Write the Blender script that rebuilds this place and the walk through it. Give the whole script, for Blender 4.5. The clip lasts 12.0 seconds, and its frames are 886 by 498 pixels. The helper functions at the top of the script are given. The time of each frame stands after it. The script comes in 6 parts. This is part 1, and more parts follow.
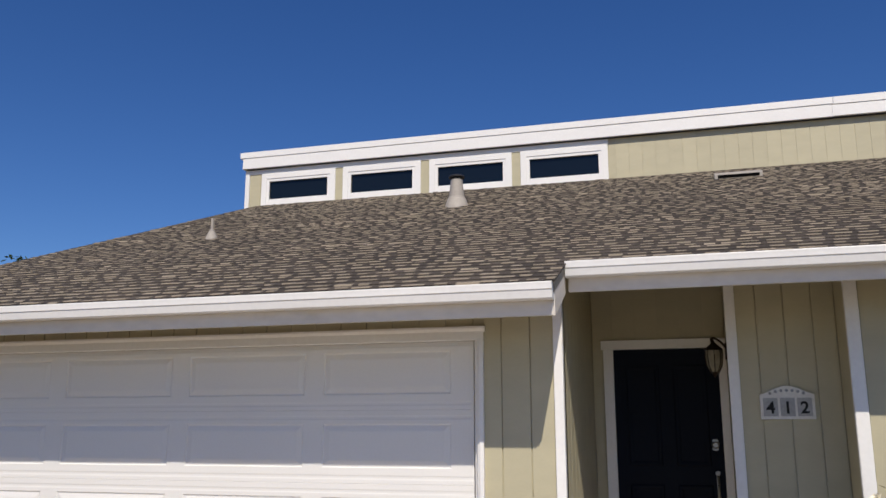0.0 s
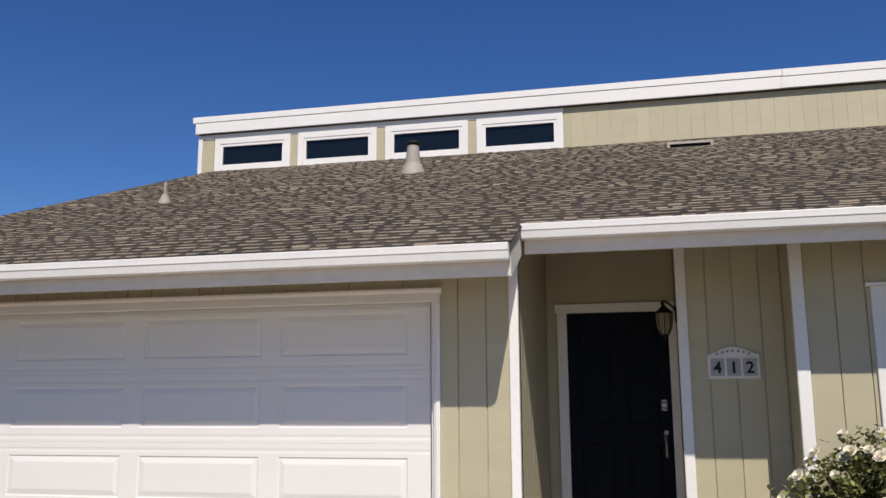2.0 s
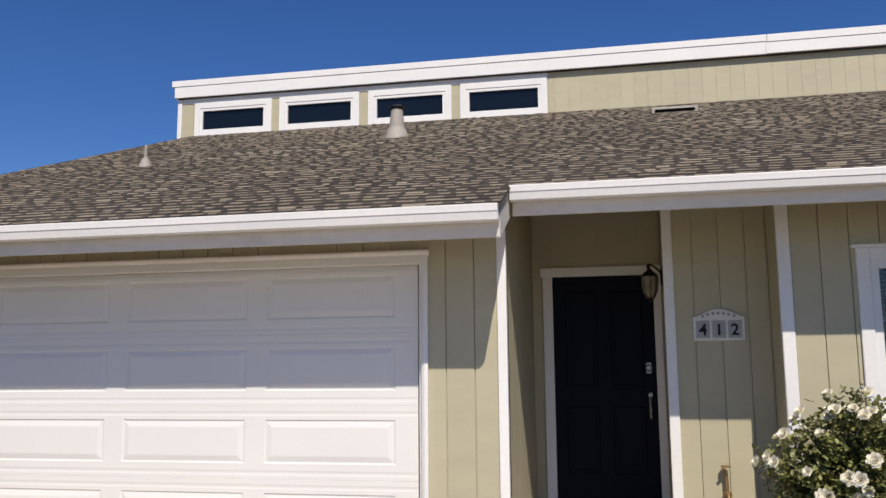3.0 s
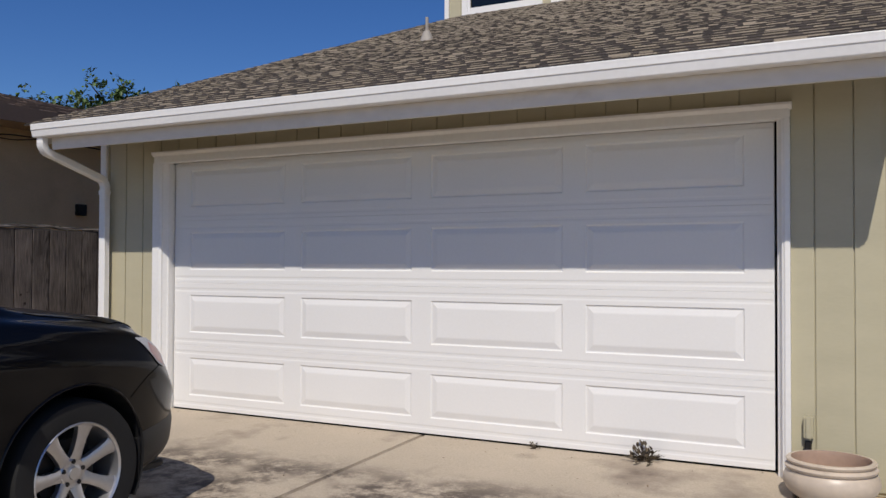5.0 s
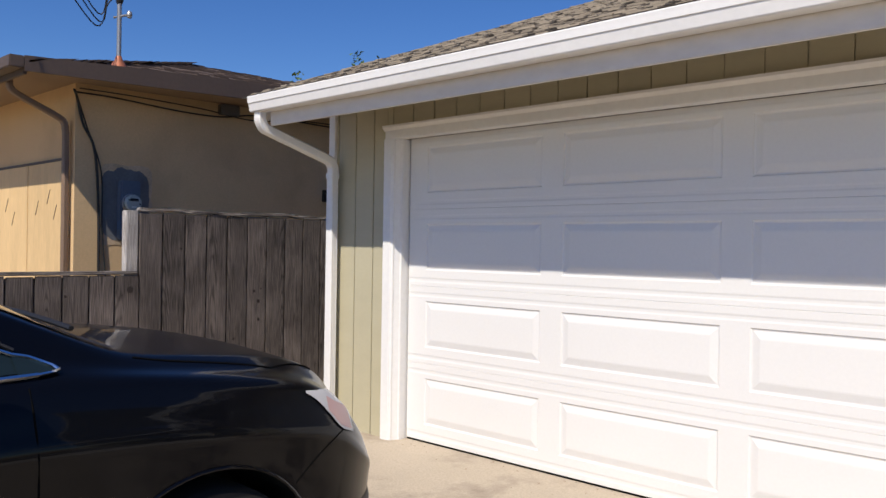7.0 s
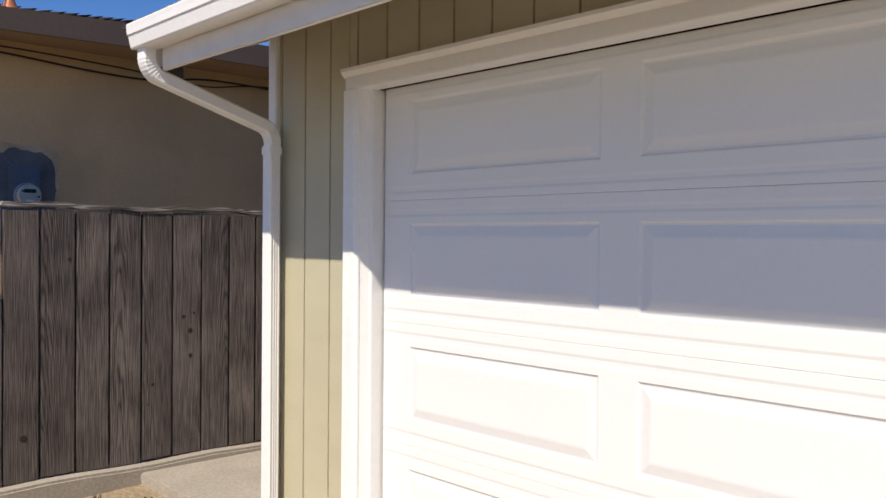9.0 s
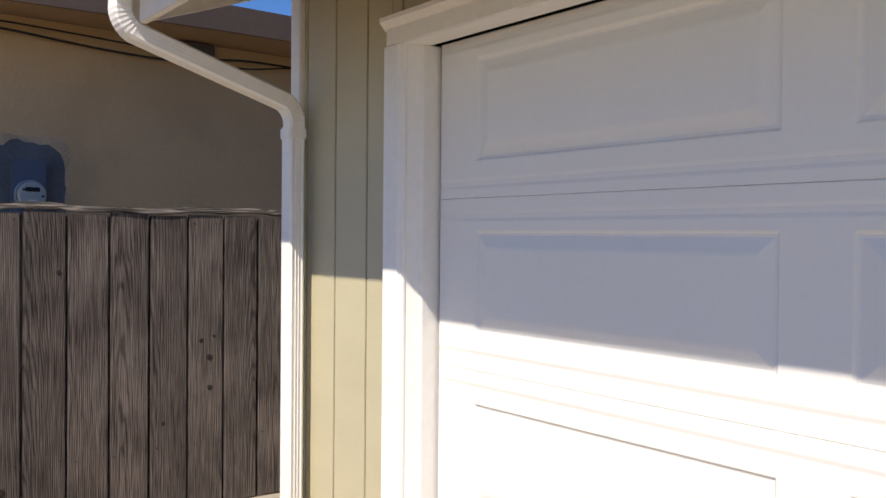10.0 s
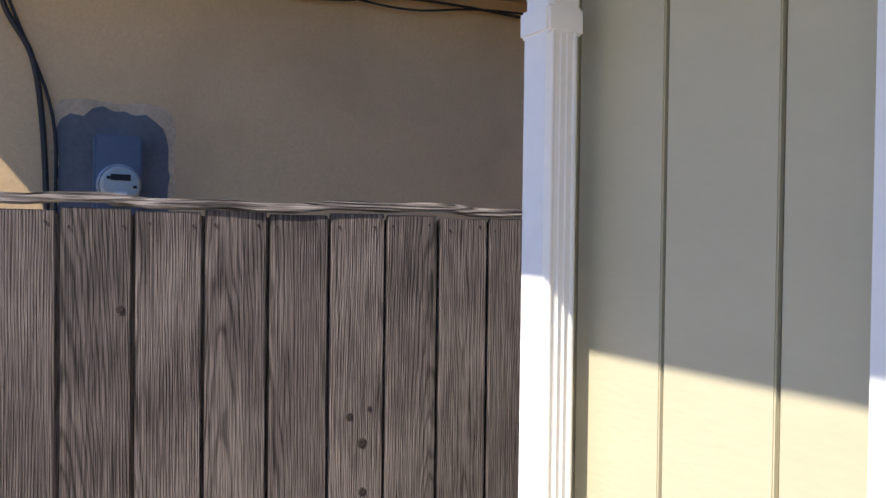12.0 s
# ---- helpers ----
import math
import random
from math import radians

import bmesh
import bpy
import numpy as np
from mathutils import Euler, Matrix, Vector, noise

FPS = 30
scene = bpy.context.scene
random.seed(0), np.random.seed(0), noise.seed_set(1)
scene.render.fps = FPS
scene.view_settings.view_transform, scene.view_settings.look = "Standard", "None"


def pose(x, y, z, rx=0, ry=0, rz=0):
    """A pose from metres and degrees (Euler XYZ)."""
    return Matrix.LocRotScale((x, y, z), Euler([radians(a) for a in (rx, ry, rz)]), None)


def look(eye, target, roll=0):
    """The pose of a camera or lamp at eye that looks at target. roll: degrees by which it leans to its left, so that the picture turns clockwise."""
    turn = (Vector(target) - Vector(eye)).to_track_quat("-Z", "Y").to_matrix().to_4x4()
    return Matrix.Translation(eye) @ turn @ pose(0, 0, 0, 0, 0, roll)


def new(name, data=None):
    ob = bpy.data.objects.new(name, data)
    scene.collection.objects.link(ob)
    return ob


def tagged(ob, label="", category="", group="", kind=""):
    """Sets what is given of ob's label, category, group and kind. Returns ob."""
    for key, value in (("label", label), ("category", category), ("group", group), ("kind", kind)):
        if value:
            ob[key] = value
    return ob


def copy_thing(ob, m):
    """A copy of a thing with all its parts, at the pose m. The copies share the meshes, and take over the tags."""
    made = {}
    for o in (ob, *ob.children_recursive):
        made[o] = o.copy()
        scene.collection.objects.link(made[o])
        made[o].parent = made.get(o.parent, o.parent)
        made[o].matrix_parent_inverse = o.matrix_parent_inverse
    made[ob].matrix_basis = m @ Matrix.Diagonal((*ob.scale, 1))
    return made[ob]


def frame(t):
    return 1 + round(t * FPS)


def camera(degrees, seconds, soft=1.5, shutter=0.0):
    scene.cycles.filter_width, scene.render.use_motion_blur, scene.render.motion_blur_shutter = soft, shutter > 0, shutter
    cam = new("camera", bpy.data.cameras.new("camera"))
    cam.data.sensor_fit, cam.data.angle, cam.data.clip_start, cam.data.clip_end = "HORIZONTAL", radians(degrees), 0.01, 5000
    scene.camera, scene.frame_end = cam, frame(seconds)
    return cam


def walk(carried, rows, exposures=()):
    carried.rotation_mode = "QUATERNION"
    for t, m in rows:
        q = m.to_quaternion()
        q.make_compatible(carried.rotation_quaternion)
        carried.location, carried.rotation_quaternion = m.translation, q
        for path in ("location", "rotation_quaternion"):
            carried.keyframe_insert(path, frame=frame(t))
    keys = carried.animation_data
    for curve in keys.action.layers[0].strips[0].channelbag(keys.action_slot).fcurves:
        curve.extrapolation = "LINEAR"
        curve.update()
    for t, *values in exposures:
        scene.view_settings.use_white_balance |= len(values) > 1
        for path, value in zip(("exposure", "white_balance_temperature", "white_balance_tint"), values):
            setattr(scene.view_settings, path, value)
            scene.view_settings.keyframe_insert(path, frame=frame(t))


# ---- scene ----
cam = camera(55.1, 12.0)
PATH = [
    (0, (6.307, -6.064, 1.45), (5.781, -4.18, 1.87), 0.0),
    (0.5, (6.316, -6.096, 1.437), (5.801, -4.206, 1.838), -0.0),
    (1, (6.324, -6.099, 1.427), (5.835, -4.199, 1.815), -0.0),
    (1.5, (6.323, -6.092, 1.406), (5.865, -4.181, 1.779), -0.2),
    (2, (6.294, -6.102, 1.377), (5.869, -4.18, 1.73), -0.3),
    (2.5, (6.27, -6.097, 1.361), (5.877, -4.164, 1.69), -0.3),
    (2.7, (6.258, -6.092, 1.356), (5.877, -4.154, 1.673), -0.4),
    (4.3, (5.805, -5.697, 1.196), (5.347, -3.751, 1.262), -0.4),
    (4.5, (5.681, -5.613, 1.196), (5.109, -3.697, 1.252), -0.3),
    (4.9, (5.471, -5.494, 1.213), (4.643, -3.674, 1.256), 0.1),
    (5, (5.419, -5.438, 1.226), (4.501, -3.662, 1.266), 0.2),
    (5.2, (5.306, -5.383, 1.224), (4.288, -3.662, 1.263), 0.4),
    (5.5, (5.178, -5.129, 1.266), (3.96, -3.543, 1.296), 0.6),
    (6, (4.921, -4.769, 1.29), (3.544, -3.318, 1.308), 0.8),
    (6.5, (4.675, -4.418, 1.326), (3.258, -3.006, 1.329), 0.8),
    (7, (4.417, -4.03, 1.348), (2.996, -2.623, 1.343), 0.9),
    (7.2, (4.306, -3.9, 1.353), (2.887, -2.491, 1.347), 0.8),
    (8.8, (3.109, -2.532, 1.436), (1.651, -1.163, 1.416), 0.6),
    (9, (2.964, -2.389, 1.443), (1.499, -1.027, 1.417), 0.5),
    (9.5, (2.565, -1.977, 1.453), (1.063, -0.657, 1.43), 0.6),
    (10, (2.166, -1.693, 1.485), (0.598, -0.452, 1.456), 0.5),
    (10.5, (1.745, -1.41, 1.519), (0.095, -0.281, 1.49), 0.8),
    (11, (1.314, -1.216, 1.574), (-0.396, -0.179, 1.534), 0.6),
    (11.5, (0.893, -1.091, 1.534), (-0.844, -0.101, 1.498), 0.7),
    (12, (0.458, -0.962, 1.527), (-1.304, -0.016, 1.49), 0.7),
]
# seconds, stops, white balance of the clip's camera
EXPOSURES = [(0, -0.03, 6500, 10), (2.7, 0.0, 6500, 10), (4.3, 0.1, 6280, 10), (4.6, 0.02, 6250, 10), (5.0, -0.27, 6280, 10), (5.5, -0.32, 6200, 10), (6.0, 0.04, 6300, 10), (7, 0.2, 6400, 10), (9, 0.37, 6620, 10), (10, 0.52, 6800, 10), (11, 0.79, 6850, 10), (11.5, 0.94, 6600, 10), (12, 1.17, 6350, 10)]
walk(cam, [(t, look(eye, target, roll)) for t, eye, target, roll in PATH], EXPOSURES)

# ---- light ----
SUN_WAY = Vector((0.33, -1.0, 1.24)).normalized()  # towards the sun
world = bpy.data.worlds.new("sky")
scene.world = world
world.use_nodes = True
wn = world.node_tree.nodes
sky = wn.new("ShaderNodeTexSky")
sky.sky_type = "NISHITA"
sky.sun_disc = False
sky.sun_elevation = math.asin(SUN_WAY.z)
sky.sun_rotation = math.atan2(SUN_WAY.x, SUN_WAY.y)
sky.altitude = 1000.0
sky.air_density, sky.dust_density, sky.ozone_density = 1.0, 0.3, 5.5
deep = wn.new("ShaderNodeHueSaturation")
deep.inputs["Hue"].default_value, deep.inputs["Saturation"].default_value = 0.5115, 1.21
world.node_tree.links.new(sky.outputs[0], deep.inputs["Color"])
world.node_tree.links.new(deep.outputs[0], wn["Background"].inputs[0])
wn["Background"].inputs[1].default_value = 0.094
sun = new("sun", bpy.data.lights.new("sun", "SUN"))
sun.data.energy, sun.data.angle, sun.data.color = 4.3, radians(0.53), (1.0, 0.908, 0.79)
sun.matrix_world = look(SUN_WAY * 60, (0, 0, 0))


# ---- materials ----
def surface(name, rgb, rough=0.6, metal=0.0, coarse=0.8, fine=40.0, var=0.08, speck=0.06, bump=0.15, stretch=(1, 1, 1), piece=0.0, island=0.0, stain=None, stain_scale=1.3, stain_at=(0.5, 0.7), coat=0.0, depth=0.004):
    """A painted, worn or grainy surface: two scales of change in colour, fine relief, stains with a shape of their own."""
    m = bpy.data.materials.new(name)
    m.use_nodes = True
    n, l = m.node_tree.nodes, m.node_tree.links
    b = n["Principled BSDF"]
    b.inputs["Roughness"].default_value, b.inputs["Metallic"].default_value = rough, metal
    b.inputs["Coat Weight"].default_value = coat
    b.inputs["Coat Roughness"].default_value = 0.04
    geo, mp, info = n.new("ShaderNodeNewGeometry"), n.new("ShaderNodeMapping"), n.new("ShaderNodeObjectInfo")
    mp.inputs["Scale"].default_value = stretch
    l.new(geo.outputs["Position"], mp.inputs["Vector"])
    at = mp.outputs["Vector"]
    if piece:  # shift the grain from piece to piece
        add = n.new("ShaderNodeVectorMath")
        mul = n.new("ShaderNodeMath")
        mul.operation = "MULTIPLY"
        mul.inputs[1].default_value = 37.0
        l.new(info.outputs["Random"], mul.inputs[0])
        l.new(at, add.inputs[0])
        l.new(mul.outputs[0], add.inputs[1])
        at = add.outputs[0]
    big, small = n.new("ShaderNodeTexNoise"), n.new("ShaderNodeTexNoise")
    big.inputs["Scale"].default_value, big.inputs["Detail"].default_value = coarse, 5
    small.inputs["Scale"].default_value, small.inputs["Detail"].default_value = fine, 6
    l.new(at, big.inputs["Vector"]), l.new(at, small.inputs["Vector"])

    def spread(out, amount):
        r = n.new("ShaderNodeMapRange")
        r.inputs[1].default_value, r.inputs[2].default_value = 0.25, 0.75
        r.inputs[3].default_value, r.inputs[4].default_value = 1 - amount, 1 + amount
        l.new(out, r.inputs[0])
        return r.outputs[0]

    def times(a, c):
        x = n.new("ShaderNodeMath")
        x.operation = "MULTIPLY"
        l.new(a, x.inputs[0]), l.new(c, x.inputs[1])
        return x.outputs[0]

    value = times(spread(big.outputs["Fac"], var), spread(small.outputs["Fac"], speck))
    for amount, out in ((piece, info.outputs["Random"]), (island, geo.outputs["Random Per Island"])):
        if amount:
            r = n.new("ShaderNodeMapRange")
            r.inputs[3].default_value, r.inputs[4].default_value = 1 - amount, 1 + amount
            l.new(out, r.inputs[0])
            value = times(value, r.outputs[0])
    scale = n.new("ShaderNodeVectorMath")
    scale.operation = "SCALE"
    scale.inputs[0].default_value = rgb
    l.new(value, scale.inputs["Scale"])
    colour = scale.outputs[0]
    if stain:
        st, ramp, mix = n.new("ShaderNodeTexNoise"), n.new("ShaderNodeMapRange"), n.new("ShaderNodeMix")
        st.inputs["Scale"].default_value, st.inputs["Detail"].default_value, st.inputs["Roughness"].default_value = stain_scale, 8, 0.62
        ramp.inputs[1].default_value, ramp.inputs[2].default_value = stain_at
        mix.data_type = "RGBA"
        l.new(at, st.inputs["Vector"]), l.new(st.outputs["Fac"], ramp.inputs[0]), l.new(ramp.outputs[0], mix.inputs[0])
        l.new(colour, mix.inputs[6])
        mix.inputs[7].default_value = (*stain, 1)
        colour = mix.outputs[2]
    l.new(colour, b.inputs["Base Color"])
    if bump:
        bp = n.new("ShaderNodeBump")
        bp.inputs["Strength"].default_value, bp.inputs["Distance"].default_value = bump, depth
        l.new(small.outputs["Fac"], bp.inputs["Height"]), l.new(bp.outputs["Normal"], b.inputs["Normal"])
    return m


def glass_like(name, rgb, rough=0.02, ior=1.5):
    m = bpy.data.materials.new(name)
    m.use_nodes = True
    b = m.node_tree.nodes["Principled BSDF"]
    b.inputs["Base Color"].default_value = (*rgb, 1)
    b.inputs["Roughness"].default_value, b.inputs["IOR"].default_value = rough, ior
    return m


def clear_glass(name, rgb=(0.9, 0.95, 0.93), rough=0.0):
    m = glass_like(name, rgb, rough, 1.45)
    m.node_tree.nodes["Principled BSDF"].inputs["Transmission Weight"].default_value = 1.0
    return m


SIDING = surface("siding_paint", (0.475, 0.435, 0.297), 0.55, coarse=1.2, fine=14, var=0.05, speck=0.02, bump=0.12, stretch=(2, 2, 6), piece=0.03)
WHITE = surface("white_trim_paint", (0.82, 0.81, 0.785), 0.45, coarse=1.5, fine=30, var=0.03, speck=0.03, bump=0.08)
FASCIA = surface("weathered_white_paint", (0.72, 0.672, 0.605), 0.55, coarse=2.5, fine=20, var=0.06, speck=0.05, bump=0.12, stretch=(0.5, 1, 1), stain=(0.42, 0.38, 0.33), stain_scale=1.7, stain_at=(0.64, 0.85))
DOOR_WHITE = surface("garage_door_enamel", (0.79, 0.78, 0.755), 0.38, coarse=0.9, fine=55, var=0.02, speck=0.015, bump=0.06)
NAVY = surface("navy_door_paint", (0.0045, 0.007, 0.014), 0.55, coarse=1.5, fine=25, var=0.15, speck=0.1, bump=0.1)
NAVY.node_tree.nodes["Principled BSDF"].inputs["Specular IOR Level"].default_value = 0.12
BLACK_GAP = surface("dark_gap", (0.006, 0.006, 0.006), 0.95, bump=0)
BLACK_GAP.node_tree.nodes["Principled BSDF"].inputs["Specular IOR Level"].default_value = 0.0
SHINGLE = surface("asphalt_shingle", (0.32, 0.268, 0.20), 0.92, coarse=0.7, fine=160, var=0.12, speck=0.3, bump=0.6, island=0.2, depth=0.006)
SHINGLE_PIECE = surface("asphalt_shingle_piece", (0.32, 0.268, 0.20), 0.92, coarse=0.7, fine=160, var=0.12, speck=0.3, bump=0.6, piece=0.2, depth=0.006)
# lower layer kept dark and its butts darker, to paint the courses' shadow lines
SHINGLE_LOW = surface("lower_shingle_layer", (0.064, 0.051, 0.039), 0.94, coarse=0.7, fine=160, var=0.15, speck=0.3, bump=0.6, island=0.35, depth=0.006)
SHINGLE_SHADOW_EDGE = surface("shingle_shadow_edge", (0.028, 0.022, 0.017), 0.94, coarse=0.7, fine=160, var=0.15, speck=0.3, bump=0.6, island=0.2, depth=0.006)
SHINGLE_OLD = surface("brown_old_shingle", (0.125, 0.088, 0.07), 0.95, coarse=0.7, fine=120, var=0.2, speck=0.35, bump=0.6, piece=0.3, island=0.3)
DECK = surface("roof_deck_board", (0.33, 0.29, 0.22), 0.8, coarse=2, fine=20, var=0.12, speck=0.1)
CONCRETE = surface("driveway_concrete", (0.455, 0.385, 0.295), 0.88, coarse=0.9, fine=95, var=0.1, speck=0.16, bump=0.35, piece=0.03, stain=(0.17, 0.13, 0.1), stain_scale=1.15, stain_at=(0.52, 0.72))


def oil_band(m):
    """Dark oil and tyre marks where cars stop: a ragged band that lies across the drive."""
    n, l = m.node_tree.nodes, m.node_tree.links
    b = n["Principled BSDF"]
    old = b.inputs["Base Color"].links[0].from_socket
    geo, sep, tex, low = n.new("ShaderNodeNewGeometry"), n.new("ShaderNodeSeparateXYZ"), n.new("ShaderNodeTexNoise"), n.new("ShaderNodeTexNoise")
    l.new(geo.outputs["Position"], sep.inputs[0]), l.new(geo.outputs["Position"], tex.inputs["Vector"]), l.new(geo.outputs["Position"], low.inputs["Vector"])
    tex.inputs["Scale"].default_value, tex.inputs["Detail"].default_value, tex.inputs["Roughness"].default_value = 7.0, 9, 0.72
    low.inputs["Scale"].default_value, low.inputs["Detail"].default_value = 1.7, 5
    fac = None
    for src, lo, hi in ((sep.outputs[1], -0.72, -1.25), (sep.outputs[1], -2.9, -1.7), (sep.outputs[0], 4.35, 3.75), (tex.outputs["Fac"], 0.36, 0.60), (low.outputs["Fac"], 0.36, 0.56)):
        r = n.new("ShaderNodeMapRange")
        r.interpolation_type = "SMOOTHSTEP"
        r.inputs[1].default_value, r.inputs[2].default_value = lo, hi
        l.new(src, r.inputs[0])
        if fac is None:
            fac = r.outputs[0]
        else:
            x = n.new("ShaderNodeMath")
            x.operation = "MULTIPLY"
            l.new(fac, x.inputs[0]), l.new(r.outputs[0], x.inputs[1])
            fac = x.outputs[0]
    mix = n.new("ShaderNodeMix")
    mix.data_type = "RGBA"
    l.new(fac, mix.inputs[0]), l.new(old, mix.inputs[6])
    mix.inputs[7].default_value = (0.10, 0.078, 0.062, 1)
    l.new(mix.outputs[2], b.inputs["Base Color"])


oil_band(CONCRETE)
CONCRETE_NEW = surface("pale_path_concrete", (0.59, 0.54, 0.47), 0.88, coarse=0.9, fine=95, var=0.06, speck=0.12, bump=0.3, piece=0.06)
NAIL = surface("rusty_nail_head", (0.03, 0.022, 0.018), 0.8, bump=0)
KERB = surface("rough_kerb_concrete", (0.36, 0.32, 0.26), 0.92, coarse=2, fine=60, var=0.15, speck=0.2, bump=0.5)
SOIL = surface("dry_soil", (0.33, 0.25, 0.155), 0.97, coarse=0.35, fine=38, var=0.22, speck=0.3, bump=0.8, stain=(0.15, 0.14, 0.06), stain_scale=0.8, stain_at=(0.55, 0.75), depth=0.02)
BOUNCE_CUT_SOIL = surface("dark_bounce_cut_soil", (0.085, 0.066, 0.048), 0.97, coarse=1.2, fine=45, var=0.25, speck=0.35, bump=0.8, depth=0.02)
STUCCO = surface("tan_stucco", (0.66, 0.462, 0.245), 0.9, coarse=0.7, fine=75, var=0.07, speck=0.07, bump=0.45, stain=(0.50, 0.345, 0.185), stain_scale=1.1, stain_at=(0.5, 0.82))
STUCCO_GREY = surface("grey_cement_patch", (0.145, 0.15, 0.155), 0.92, coarse=3, fine=50, var=0.2, speck=0.12, bump=0.4)
STUCCO_EDGE = surface("chipped_plaster_edge", (0.56, 0.42, 0.265), 0.92, coarse=6, fine=50, var=0.2, speck=0.15, bump=0.5)
BROWN = surface("brown_fascia_paint", (0.09, 0.063, 0.049), 0.6, coarse=1.5, fine=25, var=0.12, speck=0.1, bump=0.15)
PLY = surface("yellowed_plywood", (0.68, 0.48, 0.24), 0.7, coarse=1.5, fine=14, var=0.1, speck=0.08, bump=0.2, stretch=(4, 4, 0.6), piece=0.06)


def weathered_wood(name, dark, light, lying=False):
    """Grey old board: long grain lines, knots, bleached and dark streaks, changing from board to board."""
    m = bpy.data.materials.new(name)
    m.use_nodes = True
    n, l = m.node_tree.nodes, m.node_tree.links
    b = n["Principled BSDF"]
    b.inputs["Roughness"].default_value = 0.88
    geo, info, comb, add, mp = (n.new("ShaderNode" + k) for k in ("NewGeometry", "ObjectInfo", "CombineXYZ", "VectorMath", "Mapping"))
    mul = n.new("ShaderNodeMath")
    mul.operation = "MULTIPLY"
    mul.inputs[1].default_value = 53.0
    l.new(info.outputs["Random"], mul.inputs[0])
    for k in range(3):
        l.new(mul.outputs[0], comb.inputs[k])
    l.new(geo.outputs["Position"], add.inputs[0]), l.new(comb.outputs[0], add.inputs[1])
    # slow bend of the grain, so that it runs round knots and in cathedral arches
    bend, bsub, bscale, badd = n.new("ShaderNodeTexNoise"), n.new("ShaderNodeVectorMath"), n.new("ShaderNodeVectorMath"), n.new("ShaderNodeVectorMath")
    bmap = n.new("ShaderNodeMapping")
    bmap.inputs["Scale"].default_value = (5, 1.1, 5) if lying else (9, 9, 1.6)
    bend.inputs["Scale"].default_value, bend.inputs["Detail"].default_value = 1.0, 3.5
    bsub.operation, bscale.operation = "SUBTRACT", "SCALE"
    bsub.inputs[1].default_value = (0.5, 0.5, 0.5)
    bscale.inputs["Scale"].default_value = 0.05 if lying else 0.045
    l.new(add.outputs[0], bmap.inputs["Vector"]), l.new(bmap.outputs[0], bend.inputs["Vector"]), l.new(bend.outputs["Color"], bsub.inputs[0]), l.new(bsub.outputs[0], bscale.inputs[0])
    l.new(add.outputs[0], badd.inputs[0]), l.new(bscale.outputs[0], badd.inputs[1])
    mp.inputs["Scale"].default_value = (10, 0.4, 10) if lying else (10, 10, 0.4)
    l.new(badd.outputs[0], mp.inputs["Vector"])
    if not lying:  # rings of a leaning trunk, cut by the face of the board: arches, each board with its own heart
        gen, rnd, sg, sr = n.new("ShaderNodeTexCoord"), n.new("ShaderNodeTexWhiteNoise"), n.new("ShaderNodeSeparateXYZ"), n.new("ShaderNodeSeparateXYZ")
        rnd.noise_dimensions = "1D"
        l.new(mul.outputs[0], rnd.inputs["W"]), l.new(rnd.outputs["Color"], sr.inputs[0]), l.new(gen.outputs["Generated"], sg.inputs[0])

        def calc(op, a, c, d=None):
            x = n.new("ShaderNodeMath")
            x.operation = op
            for i_, v in enumerate((a, c, d)):
                if isinstance(v, (int, float)):
                    x.inputs[i_].default_value = v
                elif v is not None:
                    l.new(v, x.inputs[i_])
            return x.outputs[0]

        sb = n.new("ShaderNodeSeparateXYZ")
        l.new(bscale.outputs[0], sb.inputs[0])
        heart = calc("MULTIPLY_ADD", sr.outputs[0], 1.2, -0.1)
        across = calc("MULTIPLY_ADD", calc("SUBTRACT", sg.outputs[1], heart), 0.19, sb.outputs[1])
        lean = calc("MULTIPLY_ADD", sr.outputs[1], 0.20, -0.10)
        deep_ = calc("ADD", calc("MULTIPLY_ADD", sg.outputs[2], lean, sb.outputs[0]), calc("MULTIPLY", sr.outputs[2], 0.05))
        ring_r = calc("SQRT", calc("ADD", calc("MULTIPLY", across, across), calc("MULTIPLY", deep_, deep_)), 0.0)
        ring_sin = calc("SINE", calc("MULTIPLY", ring_r, 760.0), 0.0)
        ring_line = calc("POWER", calc("MULTIPLY_ADD", ring_sin, 0.5, 0.5), 3.0)
        ring_at = calc("MULTIPLY_ADD", ring_line, -0.125, 0.535)
    rings, fine, patch, waves, wsin, grain = n.new("ShaderNodeTexNoise"), n.new("ShaderNodeTexNoise"), n.new("ShaderNodeTexNoise"), n.new("ShaderNodeMath"), n.new("ShaderNodeMath"), n.new("ShaderNodeMath")
    rings.inputs["Scale"].default_value, rings.inputs["Detail"].default_value, rings.inputs["Roughness"].default_value = 1.0, 1.2, 0.4
    l.new(mp.outputs[0], rings.inputs["Vector"])
    waves.operation, wsin.operation, grain.operation = "MULTIPLY", "SINE", "MULTIPLY_ADD"
    waves.inputs[1].default_value = 120.0
    grain.inputs[1].default_value, grain.inputs[2].default_value = 0.12, 0.5
    l.new(rings.outputs["Fac"], waves.inputs[0]), l.new(waves.outputs[0], wsin.inputs[0]), l.new(wsin.outputs[0], grain.inputs[0])
    fmap = n.new("ShaderNodeMapping")
    fmap.inputs["Scale"].default_value = (300, 6, 300) if lying else (300, 300, 6)
    l.new(add.outputs[0], fmap.inputs["Vector"]), l.new(fmap.outputs[0], fine.inputs["Vector"])
    fine.inputs["Scale"].default_value, fine.inputs["Detail"].default_value = 1.0, 4
    patch.inputs["Scale"].default_value, patch.inputs["Detail"].default_value = 3.0, 4
    l.new(add.outputs[0], patch.inputs["Vector"])
